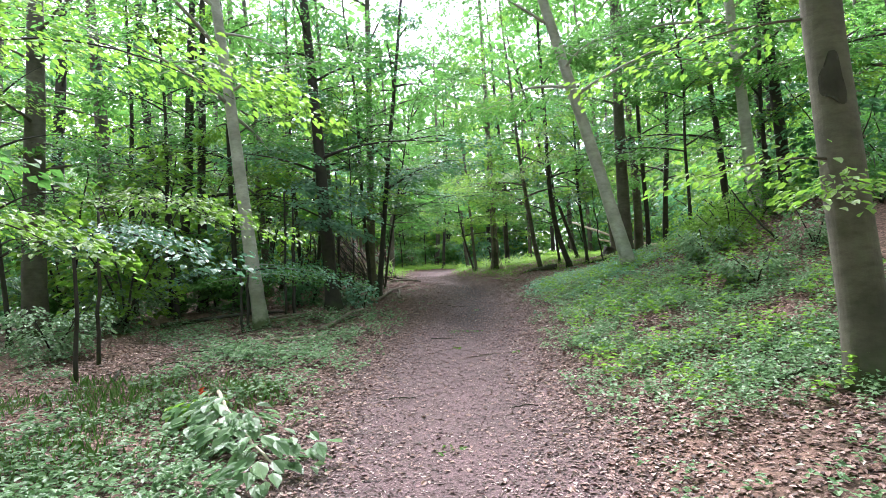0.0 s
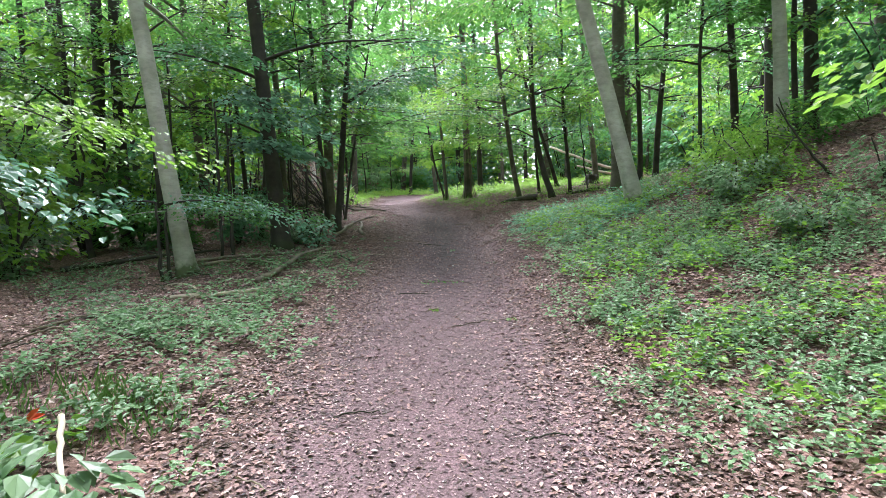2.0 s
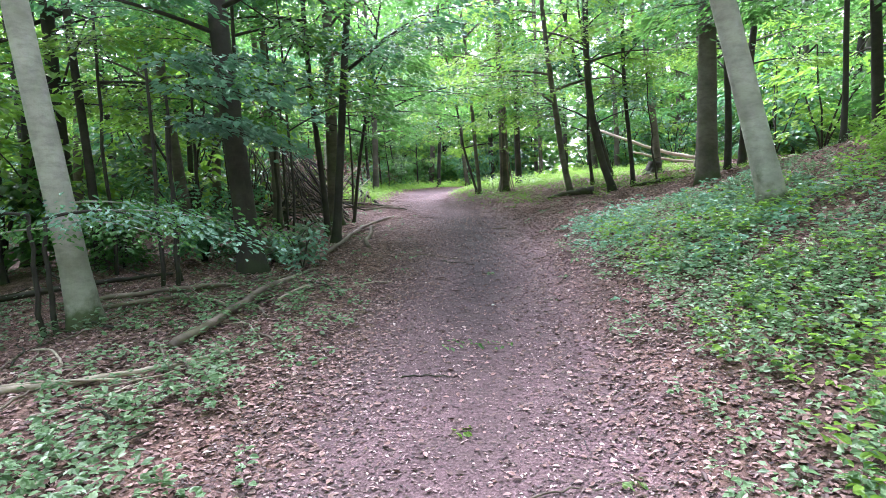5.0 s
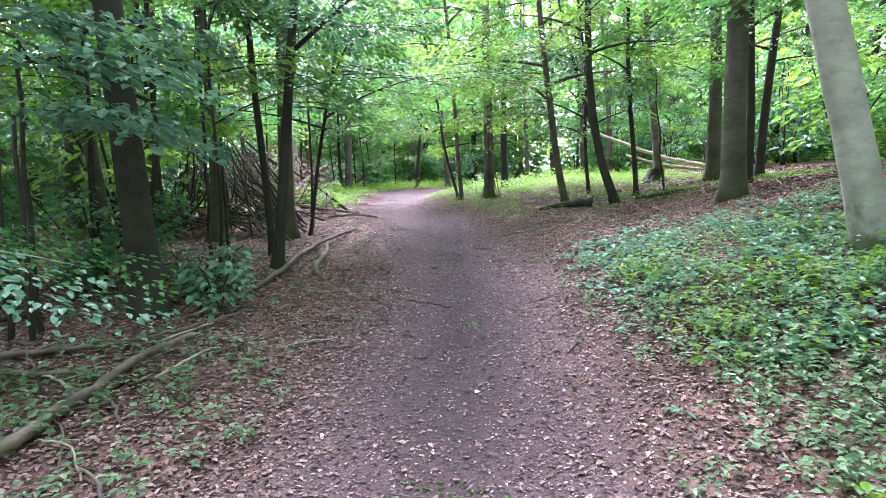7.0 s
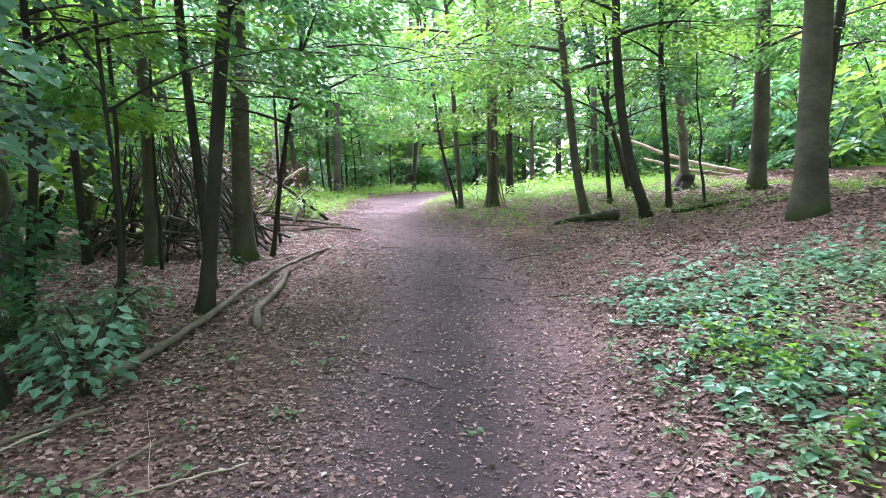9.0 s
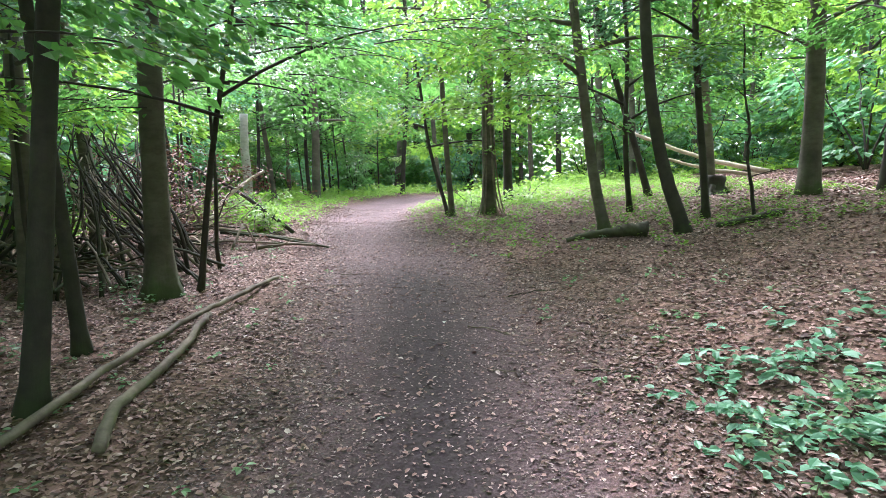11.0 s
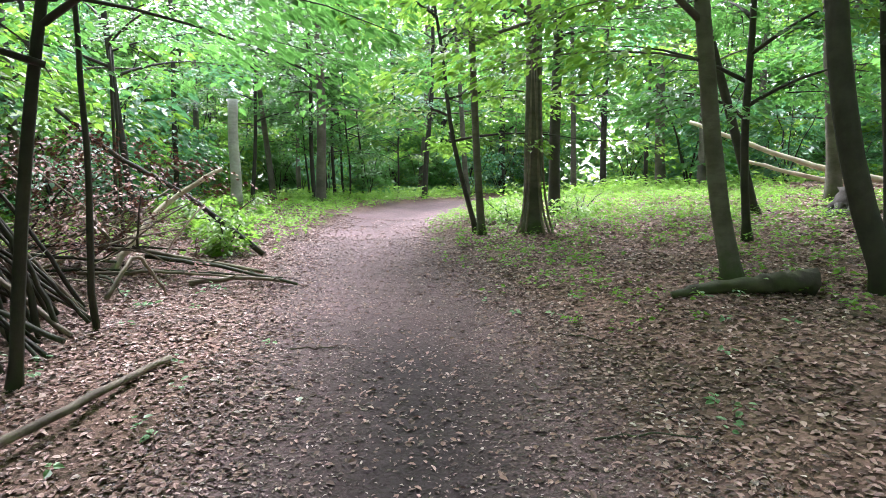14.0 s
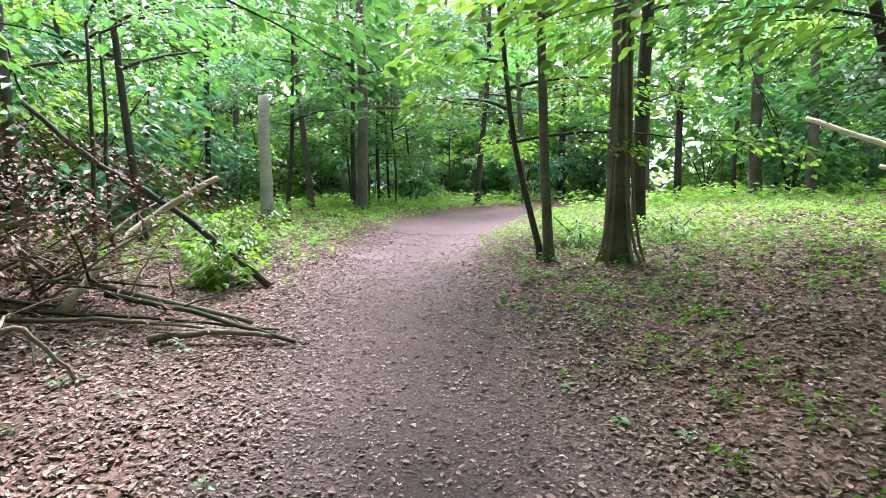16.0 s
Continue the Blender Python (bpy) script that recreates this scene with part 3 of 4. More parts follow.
# ---- undergrowth shrubs ----
def shrub(x, y, h, spread, leaf, count, mat, seed, label, group, stems=4, name="shrub"):
    """Thin stems that fan out, with leaf fans all the way up."""
    rng = np.random.default_rng(seed)
    ob = thing(name, x, y, gz(x, y), label, "shrub", group)
    fans = []
    for i in range(stems):
        az = i * 6.28 / stems + rng.normal(0, 0.4)
        out = spread * (0.35 + 0.5 * rng.random())
        s = np.linspace(0, 1, 7)
        w = np.array([np.cos(az), np.sin(az), 0])
        pts = w * (out * s ** 1.4)[:, None] + np.array([0, 0, 1]) * (h * (0.75 + 0.3 * rng.random()) * s - 0.05)[:, None] + rng.normal(0, 0.02 * h, (7, 3)) * s[:, None]
        part("stem", tubes_mesh("stem", [tube(pts, 0.008 + 0.006 * h * (1 - 0.85 * s), 5)], M_DARK), ob)
        for q in range(9):
            f = 0.15 + 0.85 * (q + rng.random()) / 9
            b = pts[0] + (pts[-1] - pts[0]) * f
            a2 = az + rng.normal(0, 1.5)
            ln = spread * (0.35 + 0.3 * rng.random())
            fans.append(spray(rng, b, (np.cos(a2), np.sin(a2), 0.1), ln, ln * 0.9, count, leaf))
    lv = joined(fans)
    wl = clear_of_walk([lv[0] + [x, y, gz(x, y)], *lv[1:]], 1.0)
    part("foliage", leaf_mesh("foliage", [wl[0] - [x, y, gz(x, y)], *wl[1:]], mat, leaf < 0.1), ob)
    return ob


BUSHES = [shrub(-28 - 2 * n, -22, 2.0 + 0.5 * n, 1.5 + 0.15 * n, 0.19, 25, (M_LEAF, M_COOL, M_LEAF, M_YOUNG, M_YOUNG)[n], 900 + n, "leafy shrub in the undergrowth", "undergrowth shrubs") for n in range(5)]
made = 0
for attempt in range(6000):
    if made >= 210:
        break
    px, py = rs.uniform(-30, 30), rs.uniform(2, 54)
    if abs(px) > 8 + 0.8 * py:
        continue
    off = px - float(path_x(py))
    if abs(off) < (3.0 if py > 30 else 4.5) or (-5.5 < off < 8 and py < 24) or (py < 29 and 0 < off < 12 and py > 12):
        continue
    copy_thing(rs.choice(BUSHES), pose(px, py, gz(px, py) - 0.02, 0, 0, rs.uniform(0, 360)) @ Matrix.Scale(rs.uniform(0.7, 1.4), 4))
    made += 1

# the wood goes on all round, too far off to tell its leaves apart
f_rng = np.random.default_rng(15)
for n, far_mat, near_r, deep, far_label in ((62000, M_LEAF, 36, 16, "green leaves of the distant wood"), (58000, M_YOUNG, 48, 26, "pale green leaves of the wood further off")):
    ang = f_rng.random(n) * 6.28
    clump = np.round(ang * 40) / 40
    rad = near_r + deep * f_rng.random(n) ** 1.3
    x, y = rad * np.sin(ang), 14 + rad * np.cos(ang)
    top = 27 + 5 * np.sin(clump * 9.0) * np.sin(clump * 5.3 + 1) + 2 * np.sin(ang * 61)
    z = ground_z(x, y) + np.abs(top) * f_rng.random(n) ** 1.15 + 0.1
    az = f_rng.random(n) * 6.28
    L = 0.55 + 0.6 * f_rng.random(n)
    tagged(new("far_woods", leaf_mesh("far_woods", (np.stack([x, y, z], -1), np.stack([np.cos(az), np.sin(az), -0.3 + 0 * az], -1), np.array([0, 0, 1.0]) + f_rng.normal(0, 0.5, (n, 3)), L, L * 0.8), far_mat)),
           far_label, "far woods", kind="stuff")


def leaf_layers(name, fans, box, leaf, per, mat, label, seed, low, high, clear):
    """The level fans of leaves that fill the wood between its stems, layer over layer."""
    r = np.random.default_rng(seed)
    made, tries = [], 0
    while len(made) < fans and tries < fans * 8:
        tries += 1
        px, py = r.uniform(box[0], box[1]), r.uniform(box[2], box[3])
        if abs(px - float(path_x(py))) < clear or abs(px) > 10 + 0.8 * max(py, 0):
            continue
        a, ln = r.random() * 6.28, 1.2 + 1.3 * r.random()
        h = low + (high - low) * r.random() ** 1.15
        made.append(spray(r, (px, py, gz(px, py) + h), (np.cos(a), np.sin(a), 0.05), ln, ln * 0.9, per, leaf, 0.2))
    return tagged(new(name, leaf_mesh(name, joined(made), mat)), label, "foliage", kind="stuff")


leaf_layers("wood_foliage", 560, (-32, -11, 16, 46), 0.17, 34, M_YOUNG, "pale green beech leaves in level layers between the stems", 301, 1.4, 9, 3.5)
leaf_layers("wood_foliage", 380, (-18, 16, 30, 48), 0.19, 34, M_YOUNG, "pale green beech leaves in level layers between the stems", 302, 2.2, 15, 1.0)
leaf_layers("wood_foliage", 420, (7, 32, 12, 46), 0.17, 34, M_LEAF, "green beech leaves in level layers on the rise", 303, 1.6, 12, 4.5)
leaf_layers("wood_foliage", 420, (8, 32, 14, 46), 0.17, 34, M_LEAF, "green beech leaves in level layers on the rise", 307, 1.6, 12, 4.5)
leaf_layers("high_foliage", 400, (-10, 8, 7.5, 15.5), 0.105, 62, M_LEAF, "beech leaves of the crowns over the path", 304, 4.6, 11.5, 0.0)

# shrubs that stand close enough to tell one from another
for px, py, h, sp, leaf, cnt, mat in ((-2.61, 9.48, 0.62, 0.42, 0.1, 5, M_MINT), (-3.11, 10.16, 0.7, 0.6, 0.09, 14, M_HERB), (-5.66, 9.81, 1.3, 1.0, 0.08, 40, M_LEAF), (-7.51, 7.45, 1.2, 1.0, 0.08, 40, M_HERB),
                                      (-6.15, 4.48, 0.9, 0.9, 0.07, 40, M_HERB), (-9.14, 4.39, 1.2, 1.1, 0.08, 40, M_LEAF), (-9.71, 8.68, 1.5, 1.2, 0.09, 40, M_LEAF), (-4.64, 10.37, 1.6, 1.1, 0.09, 40, M_COOL),
                                      (4.29, 6.96, 0.55, 0.6, 0.06, 30, M_HERB), (4.84, 7.27, 0.8, 0.8, 0.06, 34, M_YOUNG), (5.39, 8.46, 0.9, 0.8, 0.06, 34, M_YOUNG), (4.39, 5.06, 0.5, 0.6, 0.06, 30, M_HERB),
                                      (7.07, 6.75, 0.9, 0.9, 0.07, 34, M_LEAF), (4.72, 8.83, 0.7, 0.7, 0.06, 34, M_YOUNG), (5.49, 5.73, 0.6, 0.7, 0.06, 30, M_HERB), (6.04, 8.87, 1.0, 0.9, 0.07, 34, M_LEAF),
                                      (-4.4, 18.9, 0.6, 0.6, 0.1, 16, M_YOUNG), (-5.3, 20.2, 0.7, 0.8, 0.09, 24, M_YOUNG), (0.9, 22.0, 0.5, 0.6, 0.07, 18, M_YOUNG), (-0.4, 21.7, 0.4, 0.5, 0.07, 16, M_YOUNG)):
    seed += 1
    shrub(px, py, h, sp, leaf, cnt, mat, seed, "low leafy shrub beside the path", "shrubs beside the path", 4)


# ---- boughs of leaves that hang near the path ----
def bough(x, y, z, az, length, leaf, count, mat, label, seed, drop=0.2, name="leafy_bough"):
    """A long low bough reaching towards the path from a stem at x, y."""
    rng = np.random.default_rng(seed)
    z0 = gz(x, y)
    ob = thing(name, x, y, z0, label, "branch", "boughs beside the path")
    w = np.array([np.cos(radians(az)), np.sin(radians(az)), 0])
    s = np.linspace(0, 1, 9)
    stem = np.stack([0 * s, 0 * s, s * z - 0.1], -1) + rng.normal(0, 0.012, (9, 3))
    part("stem", tubes_mesh("stem", [tube(stem, 0.03 - 0.012 * s, 6)], M_DARK), ob)
    pts = np.array([0, 0, z - 0.1]) + w * (s * length)[:, None] + np.array([0, 0, 1]) * (0.25 * length * s - (0.25 + drop) * length * s ** 2)[:, None]
    part("limb", tubes_mesh("limb", [tube(pts, 0.018 * (1 - 0.85 * s), 5)], M_DARK), ob)
    fans = []
    for q in range(9):
        b = pts[min(8, 1 + q % 8)]
        a2 = radians(az) + (0.8 if q % 2 else -0.8) * (1 - q / 12) + rng.normal(0, 0.15)
        ln = length * (0.3 + 0.15 * rng.random())
        fans.append(spray(rng, b, (np.cos(a2), np.sin(a2), 0.02), ln, ln * 0.8, count // 9, leaf, 0.2))
    part("foliage", leaf_mesh("foliage", joined(fans), mat, True), ob)
    return ob


FRESH, DULL, BROAD = "thin sapling with bright fresh leaves over the verge", "thin sapling with dull blue-green leaves", "maple sapling with broad blue-green leaves"
for bx, by, bz, baz, bln, blf, bct, bmat, blab in (
        (-4.9, 3.9, 2.35, -12, 2.3, 0.075, 640, M_YOUNG, FRESH), (-4.1, 0.7, 1.85, 0, 1.6, 0.075, 520, M_YOUNG, FRESH), (-4.4, 1.1, 3.55, 5, 3.0, 0.08, 900, M_YOUNG, FRESH),
        (-4.2, 2.7, 1.8, -15, 1.8, 0.08, 420, M_MINT, DULL), (-4.0, 8.7, 2.55, -10, 1.5, 0.11, 330, M_MINT, BROAD), (-3.9, 8.5, 2.1, -5, 1.3, 0.11, 300, M_MINT, BROAD),
        (-4.1, 8.5, 2.9, 5, 1.3, 0.11, 280, M_MINT, BROAD), (-4.8, 10.6, 3.3, -15, 1.7, 0.1, 420, M_MINT, DULL), (-4.7, 10.4, 2.2, -25, 1.6, 0.1, 380, M_MINT, DULL),
        (-4.0, 11.9, 3.7, -10, 1.9, 0.1, 420, M_COOL, DULL), (-4.4, 13.2, 2.9, -20, 1.9, 0.1, 400, M_COOL, DULL), (-5.4, 9.3, 3.9, -20, 1.8, 0.1, 420, M_COOL, DULL),
        (-4.1, 6.75, 1.25, 8, 1.7, 0.06, 460, M_MINT, DULL), (-4.2, 6.7, 1.3, -160, 1.0, 0.06, 260, M_MINT, DULL),
        (-3.6, 15.4, 3.3, -10, 2.2, 0.09, 560, M_COOL, DULL)):
    bough(bx, by, bz, baz, bln, blf, bct, bmat, blab, 1000 + int(100 * bz + by))
bough(-5.9, 18.6, 3.0, -35, 3.6, 0.085, 900, M_LEAF, "sapling arching over the dead branches", 47, 0.1)
bough(-6.4, 19.3, 3.1, -5, 3.8, 0.085, 900, M_LEAF, "sapling arching over the dead branches", 48, 0.1)


# ---- stuff of the ground ----
rng = np.random.default_rng(5)


def patchy(x, y, scale, shift):
    """Smooth patches between 0 and 1."""
    a = np.sin(x * scale + 1.3 * np.sin(y * scale * 0.7 + shift)) * np.sin(y * scale * 1.1 + 1.7 * np.sin(x * scale * 0.6 - shift))
    b = np.sin(x * scale * 2.7 + shift * 2 + 1.1 * np.sin(y * scale * 2.1)) * np.sin(y * scale * 2.3 - shift)
    return np.clip(0.5 + 0.38 * a + 0.22 * b, 0, 1)


def scatter(n, y0, y1, o0, o1):
    y = rng.uniform(y0, y1, n)
    off = rng.uniform(o0, o1, n)
    return path_x(y) + off, y, off


def lying(x, y, size, lift, tilt, narrow=0.6):
    n = len(x)
    az = rng.random(n) * 6.28
    d = np.stack([np.cos(az), np.sin(az), rng.normal(0, 0.18, n)], -1)
    nn = np.array([0, 0, 1.0]) + rng.normal(0, tilt, (n, 3))
    p = np.stack([x, y, ground_z(x, y) + 0.004 + lift * rng.random(n)], -1)
    L = size * (0.6 + 0.7 * rng.random(n))
    return p, d, nn, L, L * narrow * (0.8 + 0.4 * rng.random(n))


# dead leaves: thick beside the path, thin where feet go
x, y, off = scatter(400000, -2.2, 24, -6.5, 5.6)
core = 0.85 + 0.1 * np.clip((y - 10) / 6, 0, 1)
chance = np.clip((np.abs(off) - core * 0.45) / (core * 1.1), 0.13, 1) * (0.45 + 0.55 * patchy(x, y, 1.9, 0.4))
chance *= np.clip(1.35 - np.abs(off) / 6, 0.3, 1)
keep = rng.random(len(x)) < chance
close = keep & (np.abs(off) < 2.3)
tagged(new("leaf_litter", leaf_mesh("leaf_litter", lying(x[close], y[close], 0.042, 0.012, 0.26, 0.6), M_LITTER, True)), "fallen brown and tan beech leaves beside the path", "leaf litter", kind="stuff")
close = keep & (np.abs(off) >= 2.3)
tagged(new("wood_litter", leaf_mesh("wood_litter", lying(x[close], y[close], 0.05, 0.016, 0.28, 0.62), M_LITTER)), "fallen brown beech leaves under the trees", "leaf litter", kind="stuff")
x, y, off = scatter(42000, 7, 27, 5.4, 13)
tagged(new("bank_litter", leaf_mesh("bank_litter", lying(x, y, 0.075, 0.02, 0.28, 0.62), M_LITTER)), "fallen brown beech leaves on the rise under the trees", "leaf litter", kind="stuff")
x, y, off = scatter(130000, -2, 21, -1.5, 1.6)
keep = rng.random(len(x)) < np.clip(0.36 - 0.12 * np.clip((y - 6) / 3, 0, 1) + np.abs(off) / 1.1, 0, 1)
x, y = x[keep], y[keep]
tagged(new("path_debris", leaf_mesh("path_debris", lying(x, y, 0.027, 0.004, 0.25, 0.5), M_CRUMB)), "crumbs of bark and leaf trodden into the path", "debris", kind="stuff")


def herbs(name, x, y, size, height, per, mat, label, fine=True):
    n = len(x)
    z = ground_z(x, y)
    ls = []
    hh = height * (0.4 + 0.8 * rng.random(n))
    for k in range(per):
        az = rng.random(n) * 6.28
        d = np.stack([np.cos(az), np.sin(az), rng.normal(0.02, 0.22, n)], -1)
        r = size * (0.1 + 0.5 * rng.random(n))
        p = np.stack([x + r * np.cos(az), y + r * np.sin(az), z + hh * (0.35 + 0.65 * rng.random(n))], -1)
        L = size * (0.65 + 0.6 * rng.random(n))
        ls.append((p, d, np.array([0, 0, 1.0]) + rng.normal(0, 0.3, (n, 3)), L, L * (0.6 + 0.15 * rng.random(n))))
    return tagged(new(name, leaf_mesh(name, joined(ls), mat, fine)), label, "undergrowth", kind="stuff")


def sown(n, y0, y1, o0, o1, chance_of):
    x, y, off = scatter(n, y0, y1, o0, o1)
    keep = rng.random(n) < chance_of(x, y, off)
    return x[keep], y[keep]


step = lambda v, a, b: np.clip((v - a) / (b - a), 0, 1)
herbs("bank_herbs", *sown(24000, -2.2, 11.0, 1.1, 5.6, lambda x, y, o: step(o, 1.05, 2.1 + 0.5 * np.sin(y * 1.3)) * step(patchy(x, y, 1.5, 2.0), 0.12, 0.55) * (0.25 + 0.75 * step(y, 0.5, 2.5)) * (1 - 0.65 * step(y, 7.0, 9.0)) * step(5.6 - o, 0, 2.0)), 0.046, 0.17, 7, M_HERB, "low green herbs covering the bank", False)
herbs("bank_seedlings", *sown(2400, 1, 10, 1.5, 5.2, lambda x, y, o: 0.6 * step(patchy(x, y, 2.1, 4.0), 0.3, 0.6)), 0.06, 0.3, 7, M_YOUNG, "taller fresh seedlings among the herbs on the bank")
herbs("broad_herbs", *sown(2400, 7.2, 12.2, 1.3, 4.4, lambda x, y, o: step(o, 1.2, 1.8) * step(patchy(x, y, 1.8, 0.3), 0.2, 0.5) * step(12.2 - y, 0, 1.5) * step(4.4 - o, 0, 1.2) * (0.1 + 0.75 * patchy(x, y, 4.5, 2.0))), 0.075, 0.13, 6, M_MINT, "broad-leaved pale green herbs on the bank")
herbs("verge_herbs", *sown(8000, -2, 8.5, -3.4, -0.95, lambda x, y, o: step(-o, 1.0, 1.8) * step(patchy(x, y, 1.7, 1.1), 0.15, 0.85) * (0.66 - 0.5 * step(y, 4.2, 6.0))), 0.052, 0.2, 8, M_HERB, "low green herbs on the verge")
herbs("glade_herbs", *sown(10500, 14.5, 30, 0.9, 9, lambda x, y, o: step(o, 0.8, 2.0) * np.maximum(step(patchy(x, y, 1.2, 0.9), 0.25, 0.6), step(y, 19, 21)) * step(y + o * 0.3, 15.5, 18.5) * (0.5 + 0.35 * step(y, 18, 23))), 0.055, 0.16, 6, M_YOUNG, "yellow-green seedlings under the trees", False)
herbs("far_herbs", *sown(5000, 17.5, 34, -9, -1.1, lambda x, y, o: step(-o, 1.0, 1.8) * step(y - o * 0.3, 19, 21)), 0.07, 0.25, 6, M_YOUNG, "bright green herbs beyond the dead branches", False)
herbs("distant_herbs", *sown(9000, 27, 60, -24, 26, lambda x, y, o: step(np.abs(o), 1.2, 2.0)), 0.16, 0.45, 4, M_YOUNG, "bright undergrowth far off between the trees", False)
herbs("wood_herbs", *sown(8000, -2, 15, -12, -3, lambda x, y, o: step(patchy(x, y, 1.1, 3.0), 0.4, 0.75)), 0.06, 0.22, 6, M_HERB, "scattered green herbs under the trees", False)
herbs("stray_herbs", *sown(500, 4, 17, -3, 3, lambda x, y, o: step(np.abs(o), 0.9, 1.3) * 0.5), 0.05, 0.08, 6, M_HERB, "single green seedlings in the leaf litter")

# grass on the verge
x, y = sown(9000, -2.2, 2.6, -4.6, -1.3, lambda x, y, o: step(patchy(x, y, 2.4, 2.2), 0.35, 0.9) * step(-o, 1.1, 1.9))
n = len(x)
az = rng.random(n) * 6.28
L = 0.06 + 0.12 * rng.random(n)
p = np.stack([x, y, ground_z(x, y) - 0.005], -1)
d = np.stack([0.5 * np.cos(az), 0.5 * np.sin(az), 0.5 + 0.6 * rng.random(n)], -1)
nn = np.stack([np.cos(az), np.sin(az), 0.2 * np.ones(n)], -1)
tagged(new("verge_grass", leaf_mesh("verge_grass", (p, d, nn, L, 0.005 + 0.003 * rng.random(n)), M_GRASS, True)), "long thin grass on the verge", "grass", kind="stuff")


# ---- dead wood ----
def stick_points(rng, pts, wobble):
    """Rounds a line of corner points off and roughens it."""
    pts = np.asarray(pts, float)
    t = np.linspace(0, len(pts) - 1, 6 * (len(pts) - 1) + 1)
    out = np.stack([np.interp(t, np.arange(len(pts)), pts[:, k]) for k in range(3)], -1)
    sm = out.copy()
    for _ in range(3):
        sm[1:-1] = (sm[:-2] + 2 * sm[1:-1] + sm[2:]) / 4
    return sm + rng.normal(0, wobble, sm.shape)


def dead_branch(name, pts, r0, r1, mat, label, seed, category="branch", group="fallen branches", twigs=0, sides=9, ground=True):
    """A fallen branch. pts: x, y and the height of its middle over the ground (or over 0)."""
    rng = np.random.default_rng(seed)
    world_pts = [(a, b, (gz(a, b) if ground else 0) + c) for a, b, c in pts]
    o = np.array(world_pts[0])
    ob = thing(name, *o, label, category, group)
    line = stick_points(rng, world_pts, 0.004 + 0.06 * r0) - o
    f = np.linspace(0, 1, len(line))
    part("stem", tubes_mesh("stem", [tube(line, r0 + (r1 - r0) * f, sides, 1 + rng.normal(0, 0.06 if r1 < 0.1 else 0.13, (len(line), sides)))], mat), ob)
    for k in range(twigs):
        i = int(len(line) * (0.25 + 0.65 * (k + rng.random()) / twigs)) - 1
        a = rng.random() * 6.28
        ln = 0.25 + 0.5 * rng.random()
        s = np.linspace(0, 1, 5)
        tw = line[i] + np.array([np.cos(a), np.sin(a), 0.25]) * (s * ln)[:, None] + rng.normal(0, 0.02, (5, 3)) * s[:, None]
        part("side_twig", tubes_mesh("side_twig", [tube(tw, (r0 * 0.35) * (1 - 0.7 * s), 5)], mat), ob)
    return ob


dead_branch("fallen_branch", [(-2.75, 9.3, 0.02), (-2.58, 10.0, 0.04), (-2.52, 10.32, 0.06), (-2.47, 10.98, 0.08), (-2.62, 11.75, 0.07), (-2.68, 12.79, 0.07), (-2.66, 13.27, 0.09), (-2.57, 13.97, 0.09), (-2.56, 14.85, 0.04)], 0.036, 0.024, M_DEADWOOD, "long bent bare branch lying beside the path", 61)
dead_branch("fallen_branch", [(-2.0, 10.9, 0.02), (-2.19, 11.25, 0.03), (-2.32, 12.15, 0.04), (-2.52, 12.96, 0.07), (-2.64, 13.3, 0.05)], 0.04, 0.028, M_DEADWOOD, "bare forked branch lying in the leaves", 62)
dead_branch("fallen_branch", [(-2.5, 6.2, 0.04), (-2.39, 6.6, 0.07), (-2.44, 7.05, 0.07), (-2.44, 7.45, 0.08), (-2.45, 7.98, 0.09), (-2.3, 8.4, 0.1)], 0.045, 0.03, M_DEADWOOD, "thick broken branch with pale split wood", 63)
dead_branch("fallen_branch", [(-3.6, 7.9, 0.05), (-3.0, 8.15, 0.06), (-2.77, 8.38, 0.06), (-2.6, 8.84, 0.05), (-2.3, 9.25, 0.06)], 0.025, 0.012, M_DEADWOOD, "thin pale branch lying in the leaves", 64, twigs=3)
dead_branch("fallen_branch", [(-4.8, 7.6, 0.07), (-3.7, 7.85, 0.08), (-3.0, 8.04, 0.08)], 0.035, 0.02, M_DEADWOOD, "grey rotting branch on the woodland floor", 65, twigs=2)
dead_branch("fallen_branch", [(-4.4, 7.3, 0.05), (-3.3, 7.5, 0.07), (-2.75, 7.65, 0.05)], 0.03, 0.018, M_DEADWOOD, "grey rotting branch on the woodland floor", 66, twigs=2)
dead_branch("fallen_branch", [(-2.1, 8.1, 0.03), (-1.85, 8.6, 0.05), (-1.75, 9.1, 0.03)], 0.012, 0.006, M_DEADWOOD, "thin dead twig beside the path", 67)
dead_branch("fallen_branch", [(-3.2, 5.2, 0.03), (-2.4, 5.7, 0.05), (-1.95, 6.2, 0.03)], 0.03, 0.015, M_BARE, "broken pale stick on the verge", 68)
dead_branch("fallen_branch", [(-6.4, 7.4, 0.06), (-5.1, 8.3, 0.1), (-4.5, 9.3, 0.05)], 0.05, 0.02, M_DARK, "dark dead branch on the woodland floor", 69, twigs=4)
dead_branch("fallen_branch", [(3.2, 1.75, 0.03), (3.6, 1.75, 0.05), (4.3, 1.8, 0.06), (5.0, 2.0, 0.05)], 0.022, 0.04, M_DARK, "dark dead branch lying on the bank", 70, twigs=2)
dead_branch("mossy_log", [(1.2, 16.39, 0.02), (1.5, 16.42, 0.05), (1.85, 16.38, 0.07), (2.1, 16.4, 0.1), (2.32, 16.36, 0.09)], 0.035, 0.11, M_LOG, "short mossy log at the foot of a slim tree", 71, "log", "logs", sides=12)
